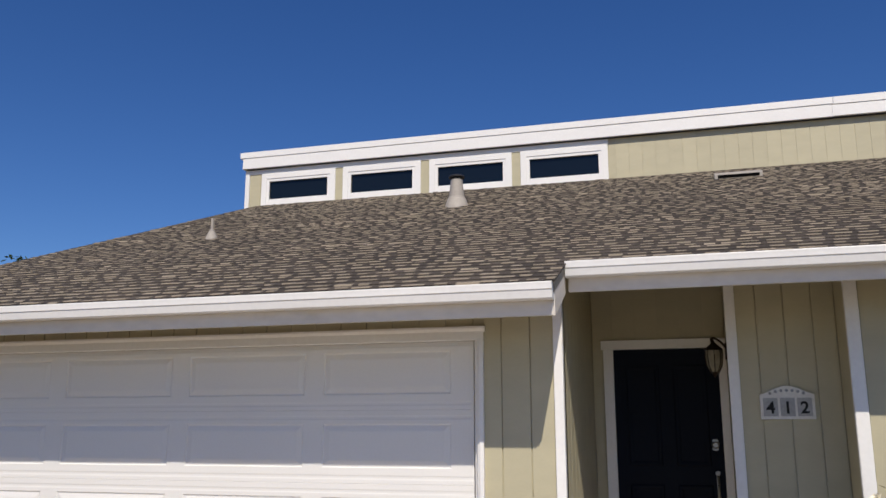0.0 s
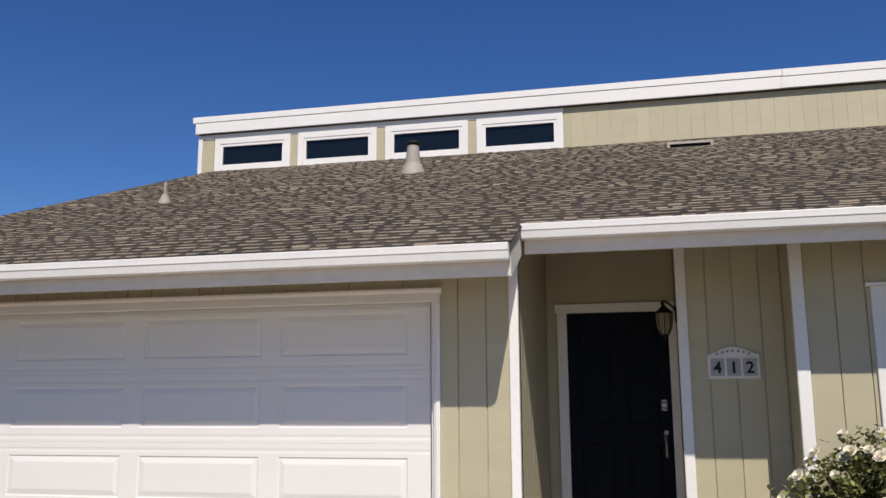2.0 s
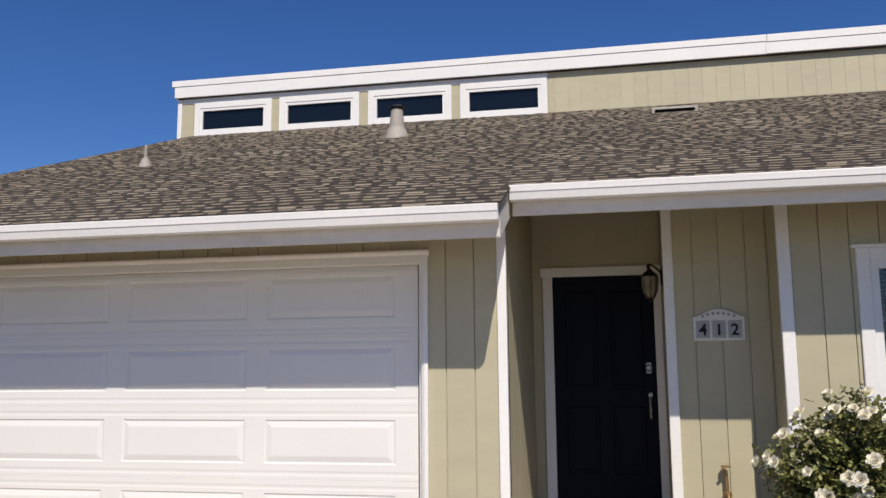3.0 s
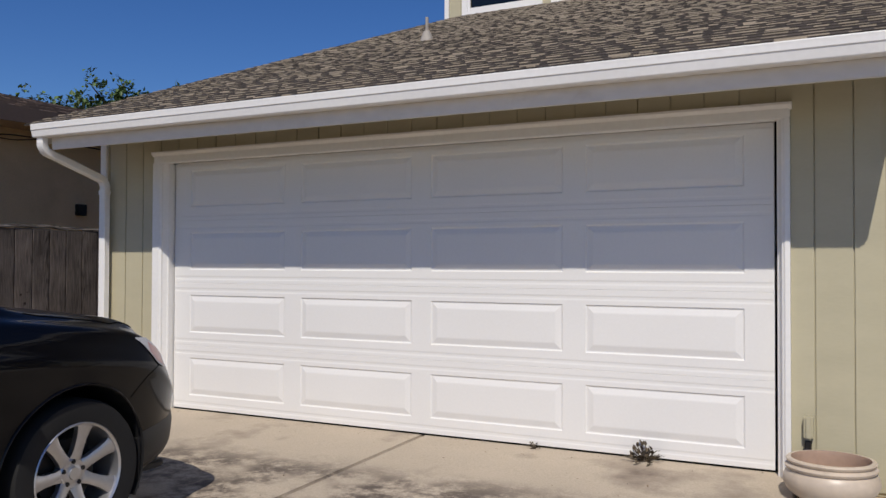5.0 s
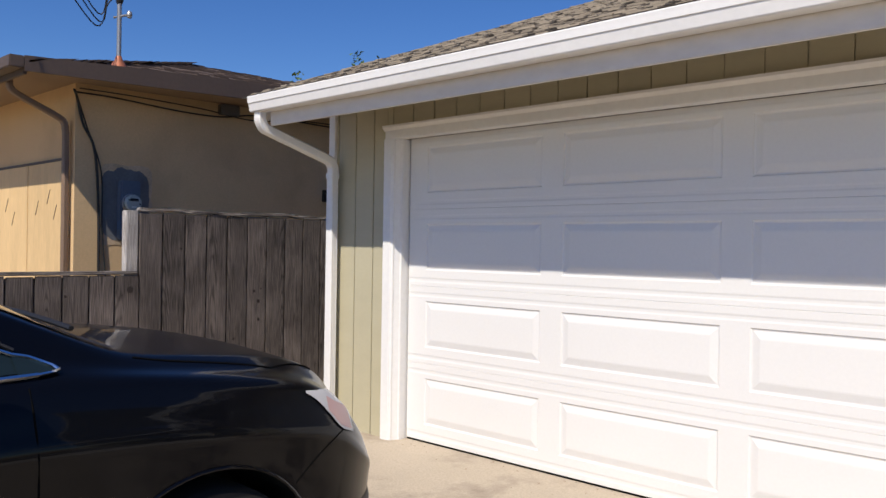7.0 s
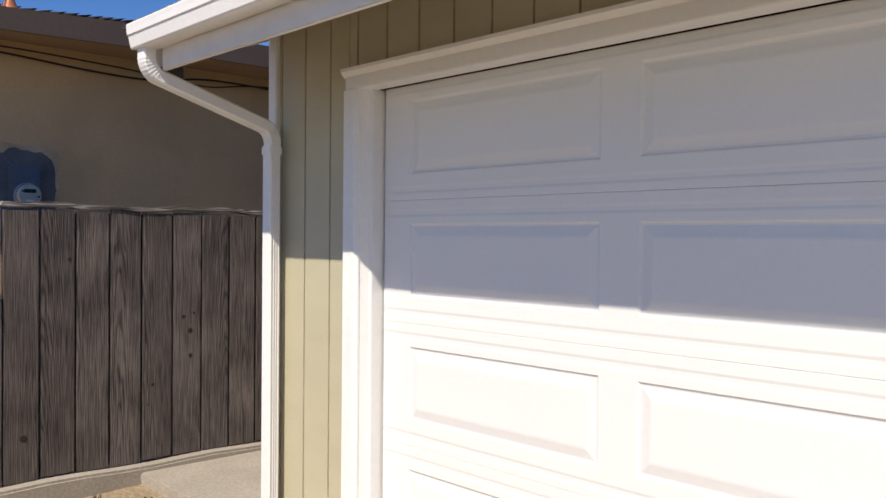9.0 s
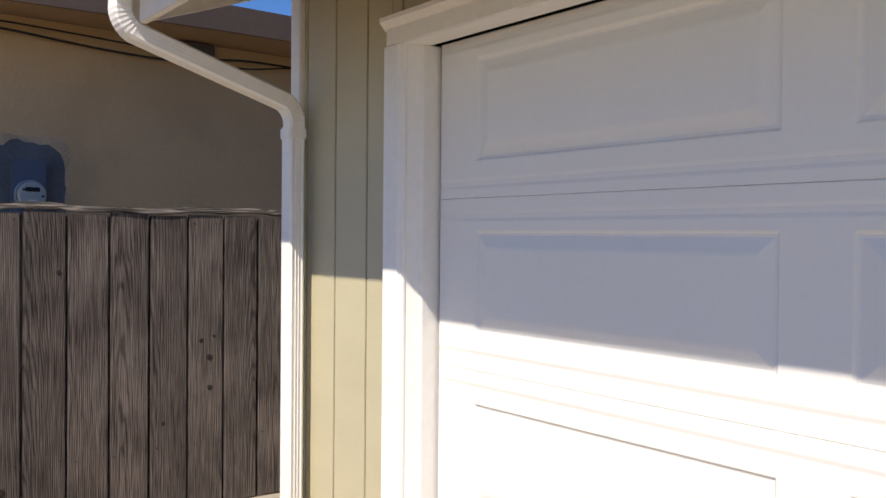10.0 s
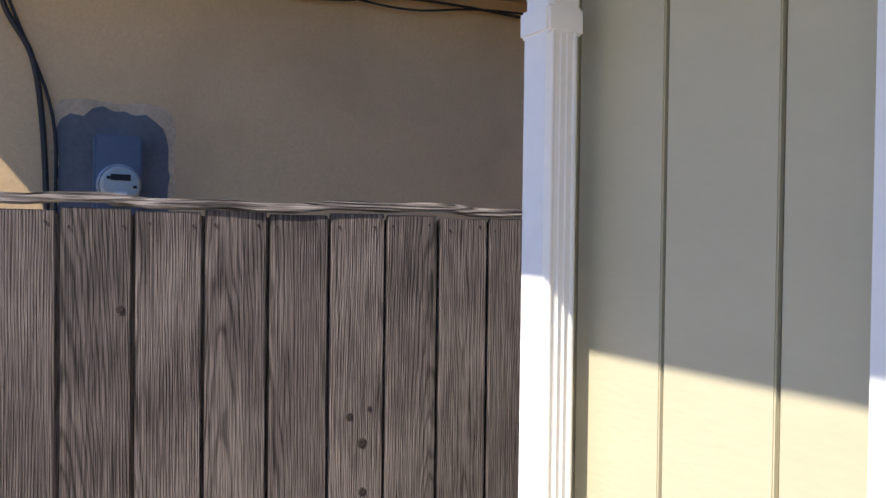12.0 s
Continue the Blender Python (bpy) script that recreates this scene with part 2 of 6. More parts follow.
    ramp = n.new("ShaderNodeValToRGB")
    e = ramp.color_ramp.elements
    e[0].position, e[0].color = 0.33, (*dark, 1)
    e[1].position, e[1].color = 0.66, (*light, 1)
    mid = ramp.color_ramp.elements.new(0.5)
    mid.color = (*[0.45 * a + 0.45 * c for a, c in zip(dark, light)], 1)
    mixf = n.new("ShaderNodeMath")
    mixf.operation = "MULTIPLY_ADD"
    mixf.inputs[1].default_value, mixf.inputs[2].default_value = (0.7, -0.35) if lying else (0.66, -0.33)
    l.new(fine.outputs["Fac"], mixf.inputs[0])
    addf = n.new("ShaderNodeMath")
    l.new(grain.outputs[0] if lying else ring_at, addf.inputs[0]), l.new(mixf.outputs[0], addf.inputs[1])
    addp = n.new("ShaderNodeMath")
    pm = n.new("ShaderNodeMath")
    pm.operation = "MULTIPLY_ADD"
    pm.inputs[1].default_value, pm.inputs[2].default_value = 0.34, -0.17
    l.new(patch.outputs["Fac"], pm.inputs[0]), l.new(addf.outputs[0], addp.inputs[0]), l.new(pm.outputs[0], addp.inputs[1])
    l.new(addp.outputs[0], ramp.inputs[0])
    tone = n.new("ShaderNodeMapRange")
    tone.inputs[3].default_value, tone.inputs[4].default_value = 0.72, 1.28
    l.new(info.outputs["Random"], tone.inputs[0])
    sc = n.new("ShaderNodeVectorMath")
    sc.operation = "SCALE"
    l.new(ramp.outputs[0], sc.inputs[0]), l.new(tone.outputs[0], sc.inputs["Scale"]), l.new(sc.outputs[0], b.inputs["Base Color"])
    bp = n.new("ShaderNodeBump")
    bp.inputs["Strength"].default_value, bp.inputs["Distance"].default_value = 1.0, 0.007
    l.new(addf.outputs[0], bp.inputs["Height"]), l.new(bp.outputs[0], b.inputs["Normal"])
    return m


FENCE = weathered_wood("weathered_fence_wood", (0.015, 0.0112, 0.0095), (0.245, 0.203, 0.18))
POST_WOOD = weathered_wood("bleached_post_wood", (0.22, 0.20, 0.185), (0.62, 0.585, 0.55))
RAIL_WOOD = weathered_wood("weathered_rail_wood", (0.016, 0.012, 0.0105), (0.42, 0.37, 0.33), True)
KNOT = surface("dark_knot", (0.03, 0.022, 0.018), 0.9, bump=0.2)
WINDOW = glass_like("dark_window_glass", (0.006, 0.01, 0.016), 0.03, 1.4)
VENT_GREY = surface("primed_vent_metal", (0.38, 0.345, 0.30), 0.6, coarse=5, fine=40, var=0.1, speck=0.08, bump=0.1)
DARK_METAL = surface("dark_metal", (0.03, 0.028, 0.027), 0.5, metal=0.6, bump=0.05)
RUST = surface("copper_flashing", (0.42, 0.15, 0.075), 0.55, metal=0.3, coarse=8, fine=40, var=0.2, speck=0.1)
GALV = surface("galvanised_pipe", (0.36, 0.36, 0.36), 0.45, metal=0.7, coarse=6, fine=50, var=0.1, speck=0.08)
CABLE = surface("black_cable", (0.015, 0.014, 0.014), 0.6, bump=0)
CLAY = surface("glazed_beige_clay", (0.56, 0.47, 0.37), 0.38, coarse=5, fine=30, var=0.1, speck=0.06, bump=0.1, stain=(0.36, 0.28, 0.2), stain_scale=4, stain_at=(0.6, 0.8))
CLAY_IN = surface("bare_clay_inside", (0.40, 0.28, 0.205), 0.85, coarse=6, fine=30, var=0.15)

# ---- building blocks ----
ORIGIN = {}


def thing(name, at, label, category, group="", kind=""):
    ob = new(name)
    ob.empty_display_size = 0.1
    ob.location = at
    ORIGIN[ob.name] = Vector(at)
    return tagged(ob, label, category, group, kind)


def part(name, bm, material, parent=None, label="", smooth=False):
    """Links a bmesh, given in world metres, as one mesh object under a thing or a part."""
    base = ORIGIN[parent.name] if parent else Vector((0, 0, 0))
    bmesh.ops.translate(bm, verts=bm.verts, vec=-base)
    bmesh.ops.recalc_face_normals(bm, faces=bm.faces)
    me = bpy.data.meshes.new(name)
    bm.to_mesh(me)
    bm.free()
    for f in me.polygons:
        f.use_smooth = smooth
    if smooth:
        me.set_sharp_from_angle(angle=radians(38))
    me.materials.append(material)
    ob = new(name, me)
    if parent:
        ob.parent = parent
    ORIGIN[ob.name] = base
    if label:
        tagged(ob, label)
    return ob


def structure(name, bm, material, label, category, smooth=False):
    return tagged(part(name, bm, material, None, "", smooth), label, category, "", "structure")


def box(bm, x0, x1, y0, y1, z0, z1, bevel=0.0):
    t = bmesh.new()
    bmesh.ops.create_cube(t, size=1, matrix=Matrix.Translation(((x0 + x1) / 2, (y0 + y1) / 2, (z0 + z1) / 2)) @ Matrix.Diagonal((abs(x1 - x0), abs(y1 - y0), abs(z1 - z0), 1)))
    if bevel:
        bmesh.ops.bevel(t, geom=t.edges[:], offset=bevel, segments=2, affect="EDGES")
    merge(bm, t)
    return bm


def merge(bm, t, m=None):
    if m is not None:
        t.transform(m)
    made = [bm.verts.new(v.co) for v in t.verts]
    t.verts.index_update()
    for f in t.faces:
        bm.faces.new([made[v.index] for v in f.verts])
    t.free()


def prism(bm, outline, axis, a, b):
    """Extrudes an outline of two coordinates (those other than axis, in order) from a to b along axis."""
    def full(p, q):
        c = list(p)
        c.insert("xyz".index(axis), q)
        return c
    one = [bm.verts.new(full(p, a)) for p in outline]
    two = [bm.verts.new(full(p, b)) for p in outline]
    n = len(outline)
    for i in range(n):
        bm.faces.new((one[i], one[(i + 1) % n], two[(i + 1) % n], two[i]))
    bm.faces.new(one)
    bm.faces.new(two[::-1])
    return bm


def lathe(bm, profile, at, segments=32, axis="z"):
    """Turns a profile of (radius, height) about an upright line (or a line along axis)."""
    rings = []
    for r, h in profile:
        ring = []
        for k in range(segments):
            a = 2 * math.pi * k / segments
            p = (r * math.cos(a), r * math.sin(a), h)
            p = {"z": p, "x": (p[2], p[0], p[1]), "y": (p[0], p[2], p[1])}[axis]
            ring.append(bm.verts.new(Vector(at) + Vector(p)))
        rings.append(ring)
    for a, b in zip(rings, rings[1:]):
        for k in range(segments):
            bm.faces.new((a[k], a[(k + 1) % segments], b[(k + 1) % segments], b[k]))
    bm.faces.new(rings[0])
    bm.faces.new(rings[-1][::-1])
    return bm


def tube(bm, points, radius, sides=10, flat=None):
    """A pipe along points; flat=(width, depth) gives a rectangular one."""
    pts = [Vector(p) for p in points]
    rings = []
    for i, p in enumerate(pts):
        d = (pts[min(i + 1, len(pts) - 1)] - pts[max(i - 1, 0)]).normalized()
        side = d.cross(Vector((0, 0, 1)))
        side = Vector((1, 0, 0)) if side.length < 0.05 or flat else side.normalized()
        up = side.cross(d).normalized()
        if flat:
            w, h = flat
            c = 0.2 * min(w, h)
            ring = [(w / 2 - c, -h / 2), (w / 2, -h / 2 + c), (w / 2, h / 2 - c), (w / 2 - c, h / 2), (-w / 2 + c, h / 2), (-w / 2, h / 2 - c), (-w / 2, -h / 2 + c), (-w / 2 + c, -h / 2)]
        else:
            r = radius[i] if isinstance(radius, (list, tuple)) else radius
            ring = [(r * math.cos(2 * math.pi * k / sides), r * math.sin(2 * math.pi * k / sides)) for k in range(sides)]
        rings.append([bm.verts.new(p + side * a + up * b) for a, b in ring])
    n = len(rings[0])
    for a, b in zip(rings, rings[1:]):
        for k in range(n):
            bm.faces.new((a[k], a[(k + 1) % n], b[(k + 1) % n], b[k]))
    bm.faces.new(rings[0])
    bm.faces.new(rings[-1][::-1])
    return bm


def smooth_path(points, steps=8):
    """A Catmull-Rom curve through points."""
    p = [Vector(q) for q in points]
    p = [2 * p[0] - p[1]] + p + [2 * p[-1] - p[-2]]
    out = []
    for i in range(1, len(p) - 2):
        for k in range(steps):
            t = k / steps
            out.append(0.5 * (2 * p[i] + (p[i + 1] - p[i - 1]) * t + (2 * p[i - 1] - 5 * p[i] + 4 * p[i + 1] - p[i + 2]) * t * t + (3 * p[i] - p[i - 1] - 3 * p[i + 1] + p[i + 2]) * t ** 3))
    return out + [p[-2]]


def piece(name, mesh, at, parent, turn=None):
    """One of many alike pieces: an object of its own on a shared mesh."""
    ob = new(name, mesh)
    ob.parent = parent
    ob.matrix_basis = Matrix.Translation(Vector(at) - ORIGIN[parent.name]) @ (turn if turn is not None else Matrix())
    return ob


def shared(name, bm, material):
    me = bpy.data.meshes.new(name)
    bmesh.ops.recalc_face_normals(bm, faces=bm.faces)
    bm.to_mesh(me)
    bm.free()
    me.materials.append(material)
    return me


# ---- measures of the house ----
SLOPE = 0.376
FRONT = -0.10          # face of the garage siding
DOOR_W, DOOR_H = 4.85, 2.115
PITCH = 0.2055         # width of a siding board


def roof_z(y):
    return 2.372 + SLOPE * (y + 0.86)


def ground_z(y):
    return 0.033 * y if y < 0 else 0.0


# ---- ground ----
bm = bmesh.new()
ys = [-3000, -60, -14, -8, -6, -4, -2, -1, 0, 4, 20, 60, 3000]
xs = [-3000, -60, -12, -4, 0, 4, 8, 14, 60, 3000]
rows_ = [[bm.verts.new((x, y, -0.05 + max(ground_z(y), -0.3))) for x in xs] for y in ys]
for a, b in zip(rows_, rows_[1:]):
    for i in range(len(xs) - 1):
        bm.faces.new((a[i], a[i + 1], b[i + 1], b[i]))
structure("ground", bm, SOIL, "dry tan soil with sparse weeds", "ground")


def sloped_slab(x0, x1, y0, y1, top=0.0, thick=0.09, c=0.008):
    """A concrete slab that falls with the drive, with eased edges; in world metres."""
    b = bmesh.new()
    box(b, x0, x1, y0, y1, -thick, 0, c)
    for v in b.verts:
        v.co.z += top + ground_z(v.co.y)
    return b


drive = tagged(thing("driveway", (2.4, -4, 0), "tan concrete driveway with dark stains and one long joint", "driveway", "", "structure"))
for x0, x1 in ((-0.5, 2.44), (2.46, 4.99)):
    for y0, y1 in ((-11.0, -5.7), (-5.68, 0.06)):
        part("slab", sloped_slab(x0, x1, y0, y1), CONCRETE, drive)
path = thing("front_path", (5.85, 0, 0), "pale concrete path to the front door", "path", "", "structure")
part("slab", sloped_slab(5.01, 6.72, -4.5, -0.25, -0.012), CONCRETE_NEW, path, "bleached near slab")
part("slab", sloped_slab(5.01, 6.72, -9.0, -4.52, -0.012), CONCRETE_NEW, path)
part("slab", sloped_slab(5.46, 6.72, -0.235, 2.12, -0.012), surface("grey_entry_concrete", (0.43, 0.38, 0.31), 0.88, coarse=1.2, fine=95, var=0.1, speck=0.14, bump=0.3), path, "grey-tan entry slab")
side_slab = sloped_slab(-2.02, -0.8, -0.24, 9.0, 0.02)
structure("side_path", side_slab, KERB, "grey concrete strip beside the fence", "path")


# ---- walls with board siding ----
def boards_x(wall, y, z0, z1, x0, x1, face=-1, start=-0.474, groove=0.0038):
    """Boards on a wall that faces along y, cut to x0..x1, with 8 mm grooves on the house's own spacing."""
    k = math.floor((x0 - start) / PITCH)
    while start + k * PITCH < x1:
        a, b = max(x0, start + k * PITCH + groove), min(x1, start + (k + 1) * PITCH - groove)
        k += 1
        if b - a < 0.012:
            continue
        t = bmesh.new()
        top = z1 if isinstance(z1, (int, float)) else z1(0)
        box(t, a, b, y, y + 0.012 * -face, z0, top, 0.002)
        part("board", t, SIDING, wall)


def boards_y(wall, x, z0, y0, y1, face=1, sink=0.14):
    """Boards on a side wall that faces along x; their tops follow the roof."""
    k = 0
    while y0 + k * PITCH < y1:
        a, b = y0 + k * PITCH + 0.005, min(y1, y0 + (k + 1) * PITCH - 0.005)
        k += 1
        if b - a < 0.012:
            continue
        t = bmesh.new()
        prism(t, [(a, z0), (b, z0), (b, roof_z(b) - sink), (a, roof_z(a) - sink)], "x", x, x - 0.012 * face)
        part("board", t, SIDING, wall)


def backing(name, label, *boxes):
    b = bmesh.new()
    for q in boxes:
        box(b, *q)
    ob = structure(name, b, SIDING, label, "wall")
    return ob


TOP = 2.56
wall_garage = backing("wall_garage_front", "sage-tan grooved board siding round the garage door", (-0.78, -0.06, FRONT + 0.012, 0.1, -0.03, TOP), (-0.06, 4.91, FRONT + 0.012, 0.1, DOOR_H + 0.06, TOP), (4.91, 5.5, FRONT + 0.012, 0.1, -0.05, TOP))
boards_x(wall_garage, FRONT, -0.02, TOP, -0.702, -0.122)
boards_x(wall_garage, FRONT, DOOR_H + 0.05, TOP, -0.122, 4.946)
boards_x(wall_garage, FRONT, -0.03, TOP, 4.946, 5.447)
b = bmesh.new()
prism(b, [(0.1, -0.03), (7.3, -0.03), (7.3, roof_z(7.3) - 0.14), (0.1, roof_z(0.1) - 0.14)], "x", -0.78, -0.66)
wall_left = structure("wall_garage_side", b, SIDING, "sage-tan side wall of the garage", "wall")
b = bmesh.new()
prism(b, [(FRONT + 0.02, -0.05), (2.2, -0.05), (2.2, roof_z(2.2) - 0.14), (FRONT + 0.02, roof_z(FRONT + 0.02) - 0.14)], "x", 5.488, 5.38)
wall_side = structure("wall_entry_side", b, SIDING, "shaded sage-tan siding beside the entry", "wall")
boards_y(wall_side, 5.5, 0.0, FRONT + 0.02, 2.09, 1)
b = bmesh.new()
box(b, 5.5, 5.66, 2.112, 2.3, -0.05, 3.4), box(b, 6.66, 12.0, 2.112, 2.3, -0.05, 3.4), box(b, 5.66, 6.66, 2.112, 2.3, 2.22, 3.4)
wall_back = structure("wall_entry_back", b, SIDING, "shaded sage-tan siding round the front door", "wall")
boards_x(wall_back, 2.1, 2.22, 3.35, 5.505, 6.69)
b = bmesh.new()
prism(b, [(1.02, -0.02), (2.1, -0.02), (2.1, roof_z(2.1) - 0.14), (1.02, roof_z(1.02) - 0.14)], "x", 6.712, 6.83)
wall_entry_right = structure("wall_entry_right", b, SIDING, "sage-tan siding on the lamp side of the entry", "wall")
boards_y(wall_entry_right, 6.70, 0.0, 1.032, 2.09, -1)
wall_number = backing("wall_house_number", "sage-tan siding behind the house number", (6.83, 7.6, 1.012, 1.15, 0.0, 2.97))
boards_x(wall_number, 1.0, 0.02, 2.92, 6.735, 7.46, -1, 6.888)
b = bmesh.new()
prism(b, [(0.51, 0.0), (1.0, 0.0), (1.0, roof_z(1.0) - 0.14), (0.51, roof_z(0.51) - 0.14)], "x", 7.468, 7.565)
structure("wall_return", b, SIDING, "short sage-tan return wall", "wall")
WX0, WX1, WZ0, WZ1 = 8.07, 9.5, 1.02, 2.085
wall_window = backing("wall_window", "sage-tan siding round the front window", (7.56, WX0, 0.502, 0.64, 0.0, 2.8), (WX1, 12.0, 0.502, 0.64, 0.0, 2.8), (WX0, WX1, 0.502, 0.64, 0.0, WZ0), (WX0, WX1, 0.502, 0.64, WZ1, 2.8))
boards_x(wall_window, 0.49, 0.02, 2.75, 7.536, WX0 - 0.09, -1, 7.537)
boards_x(wall_window, 0.49, 0.02, WZ0 - 0.09, WX0 - 0.09, WX1 + 0.09, -1, 7.537)
boards_x(wall_window, 0.49, WZ1 + 0.1, 2.75, WX0 - 0.09, WX1 + 0.09, -1, 7.537)
boards_x(wall_window, 0.49, 0.02, 2.75, WX1 + 0.09, 12.0, -1, 7.537)
b = bmesh.new()
box(b, 11.9, 12.02, 0.64, 12.4, -0.05, 5.2)
structure("wall_far_side", b, SIDING, "plain sage-tan side wall", "wall")
b = bmesh.new()
box(b, -0.78, 12.0, 12.3, 12.42, -0.05, 4.6)
structure("wall_rear", b, SIDING, "plain sage-tan rear wall", "wall")


# ---- white trims ----
def trim(name, label, *boxes, mat=None, bevel=0.004):
    b = bmesh.new()
    for q in boxes:
        box(b, *q, bevel)
    return structure(name, b, mat or WHITE, label, "trim")


trim("trim_corner", "white painted corner board", (-0.778, -0.704, FRONT - 0.02, FRONT + 0.03, -0.02, 2.5))
trim("trim_corner_post", "white painted corner board by the entry", (5.447, 5.512, FRONT - 0.022, FRONT + 0.05, -0.05, 2.5))
trim("trim_entry_corner", "white painted corner board by the house number", (6.658, 6.737, 0.978, 1.03, -0.02, 2.92))
trim("trim_window_corner", "white painted corner board by the front window", (7.447, 7.536, 0.47, 0.52, 0.02, 2.8))
# casing of the garage door, with a shaped outer band
b = bmesh.new()
YF = FRONT - 0.032
for x_in, x_out, s_ in ((0.0, -0.122, 1), (4.868, 4.946, -1)):
    # a splayed moulding: flat face, bead, cove, second bead
    outline = [(x_out, YF)] + [(x_in - s_ * a, y_) for a, y_ in ((0.052, YF), (0.047, YF + 0.002), (0.044, YF + 0.006), (0.040, YF + 0.009), (0.033, YF + 0.011), (0.029, YF + 0.016), (0.028, YF + 0.022), (0.030, YF + 0.027), (0.022, YF + 0.042), (0.013, YF + 0.058), (0.011, YF + 0.062), (0.004, YF + 0.065), (0.0, YF + 0.071), (0.0, 0.05))] + [(x_out, 0.05)]
    prism(b, outline, "z", -0.02, 2.0955)
casing = structure("trim_garage_door", b, WHITE, "white casing round the garage door", "trim")
b = bmesh.new()
box(b, -0.122, 4.946, FRONT - 0.026, -0.031, 2.096, 2.16, 0.004)
prism(b, [(FRONT - 0.022, 2.15), (FRONT - 0.045, 2.175), (FRONT - 0.045, 2.19), (FRONT + 0.01, 2.19), (FRONT + 0.01, 2.15)], "x", -0.132, 4.957)
part("head", b, WHITE, casing)
# black strip stands in for the dark slot between head and door
b = bmesh.new()
box(b, 0.0, 4.868, -0.03, -0.003, 2.098, 2.1115, 0.002)
part("weather_seal", b, BLACK_GAP, casing, "black strip that draws the dark gap over the door")


# ---- garage door ----
gdoor = thing("garage_door", (2.425, 0.02, 0.0), "closed white sectional garage door with raised panels, half in shade", "garage door")
for s in range(4):
    z0 = 0.012 + s * 0.531
    z1 = z0 + 0.5304
    b = bmesh.new()
    cells_x = [0.012]
    for c in range(4):
        cells_x += [0.184 + 1.1625 * c, 1.188 + 1.1625 * c]
    cells_x.append(4.846)
    cells_z = [z0, z0 + 0.113, z0 + 0.430, z1]
    # flat stiles and rails
    for i in range(9):
        for j in range(3):
            xa, xb, za, zb = cells_x[i], cells_x[i + 1], cells_z[j], cells_z[j + 1]
            if i % 2 == 1 and j == 1:
                rings = []
                for inset, dy in ((0, 0), (0.007, 0.0065), (0.014, 0.0072), (0.050, -0.001), (0.058, -0.0018)):
                    rings.append([b.verts.new((x, dy, z)) for x, z in ((xa + inset, za + inset), (xb - inset, za + inset), (xb - inset, zb - inset), (xa + inset, zb - inset))])
                for p, q in zip(rings, rings[1:]):
                    for k in range(4):
                        b.faces.new((p[k], p[(k + 1) % 4], q[(k + 1) % 4], q[k]))
                b.faces.new(rings[-1])
            elif j != 1:
                # rails carry two pressed ribs
                if j == 2:
                    zs = [(za, 0), (za + 0.028, 0), (za + 0.038, 0.002), (za + 0.052, 0.002), (za + 0.062, 0), (zb - 0.0015, 0), (zb, 0.002)]
                else:
                    zs = [(za, 0.002), (za + 0.0015, 0), (za + 0.028, 0), (za + 0.038, 0.002), (za + 0.052, 0.002), (za + 0.062, 0), (zb, 0)]
                for (p, dp), (q, dq) in zip(zs, zs[1:]):
                    b.faces.new([b.verts.new(v) for v in ((xa, dp, p), (xb, dp, p), (xb, dq, q), (xa, dq, q))])
            else:
                b.faces.new([b.verts.new(v) for v in ((xa, 0, za), (xb, 0, za), (xb, 0, zb), (xa, 0, zb))])
    xa, xb = cells_x[0], cells_x[-1]
    for quad in (((xa, 0.002, z0), (xb, 0.002, z0), (xb, 0.04, z0), (xa, 0.04, z0)), ((xa, 0.002, z1), (xb, 0.002, z1), (xb, 0.04, z1), (xa, 0.04, z1)), ((xa, 0, z0), (xa, 0, z1), (xa, 0.04, z1), (xa, 0.04, z0)), ((xb, 0, z0), (xb, 0, z1), (xb, 0.04, z1), (xb, 0.04, z0)), ((xa, 0.04, z0), (xb, 0.04, z0), (xb, 0.04, z1), (xa, 0.04, z1))):
        b.faces.new([b.verts.new(v) for v in quad])
    bmesh.ops.remove_doubles(b, verts=b.verts, dist=0.0004)
    part("door_section", b, DOOR_WHITE, gdoor)
b = bmesh.new()
box(b, 0.012, DOOR_W - 0.012, 0.004, 0.036, 0.0, 0.0115)
part("bottom_seal", b, BLACK_GAP, gdoor, "black rubber bottom seal")
b = bmesh.new()
box(b, -0.05, 4.9, 0.05, 0.06, 0.0, DOOR_H + 0.06)
structure("garage_dark", b, BLACK_GAP, "dark gap behind the garage door", "wall")


# ---- roof ----
def roof_slab(b, x0, x1, y0, y1, thick=0.09):
    prism(b, [(y0, roof_z(y0) - thick), (y1, roof_z(y1) - thick), (y1, roof_z(y1) - 0.012), (y0, roof_z(y0) - 0.012)], "x", x0, x1)


b = bmesh.new()
roof_slab(b, -0.80, 5.56, -0.80, 7.09)
roof_slab(b, 5.5605, 12.2, -0.22, 7.09)
roof_main = structure("roof", b, DECK, "low grey-brown shingled roof", "roof")


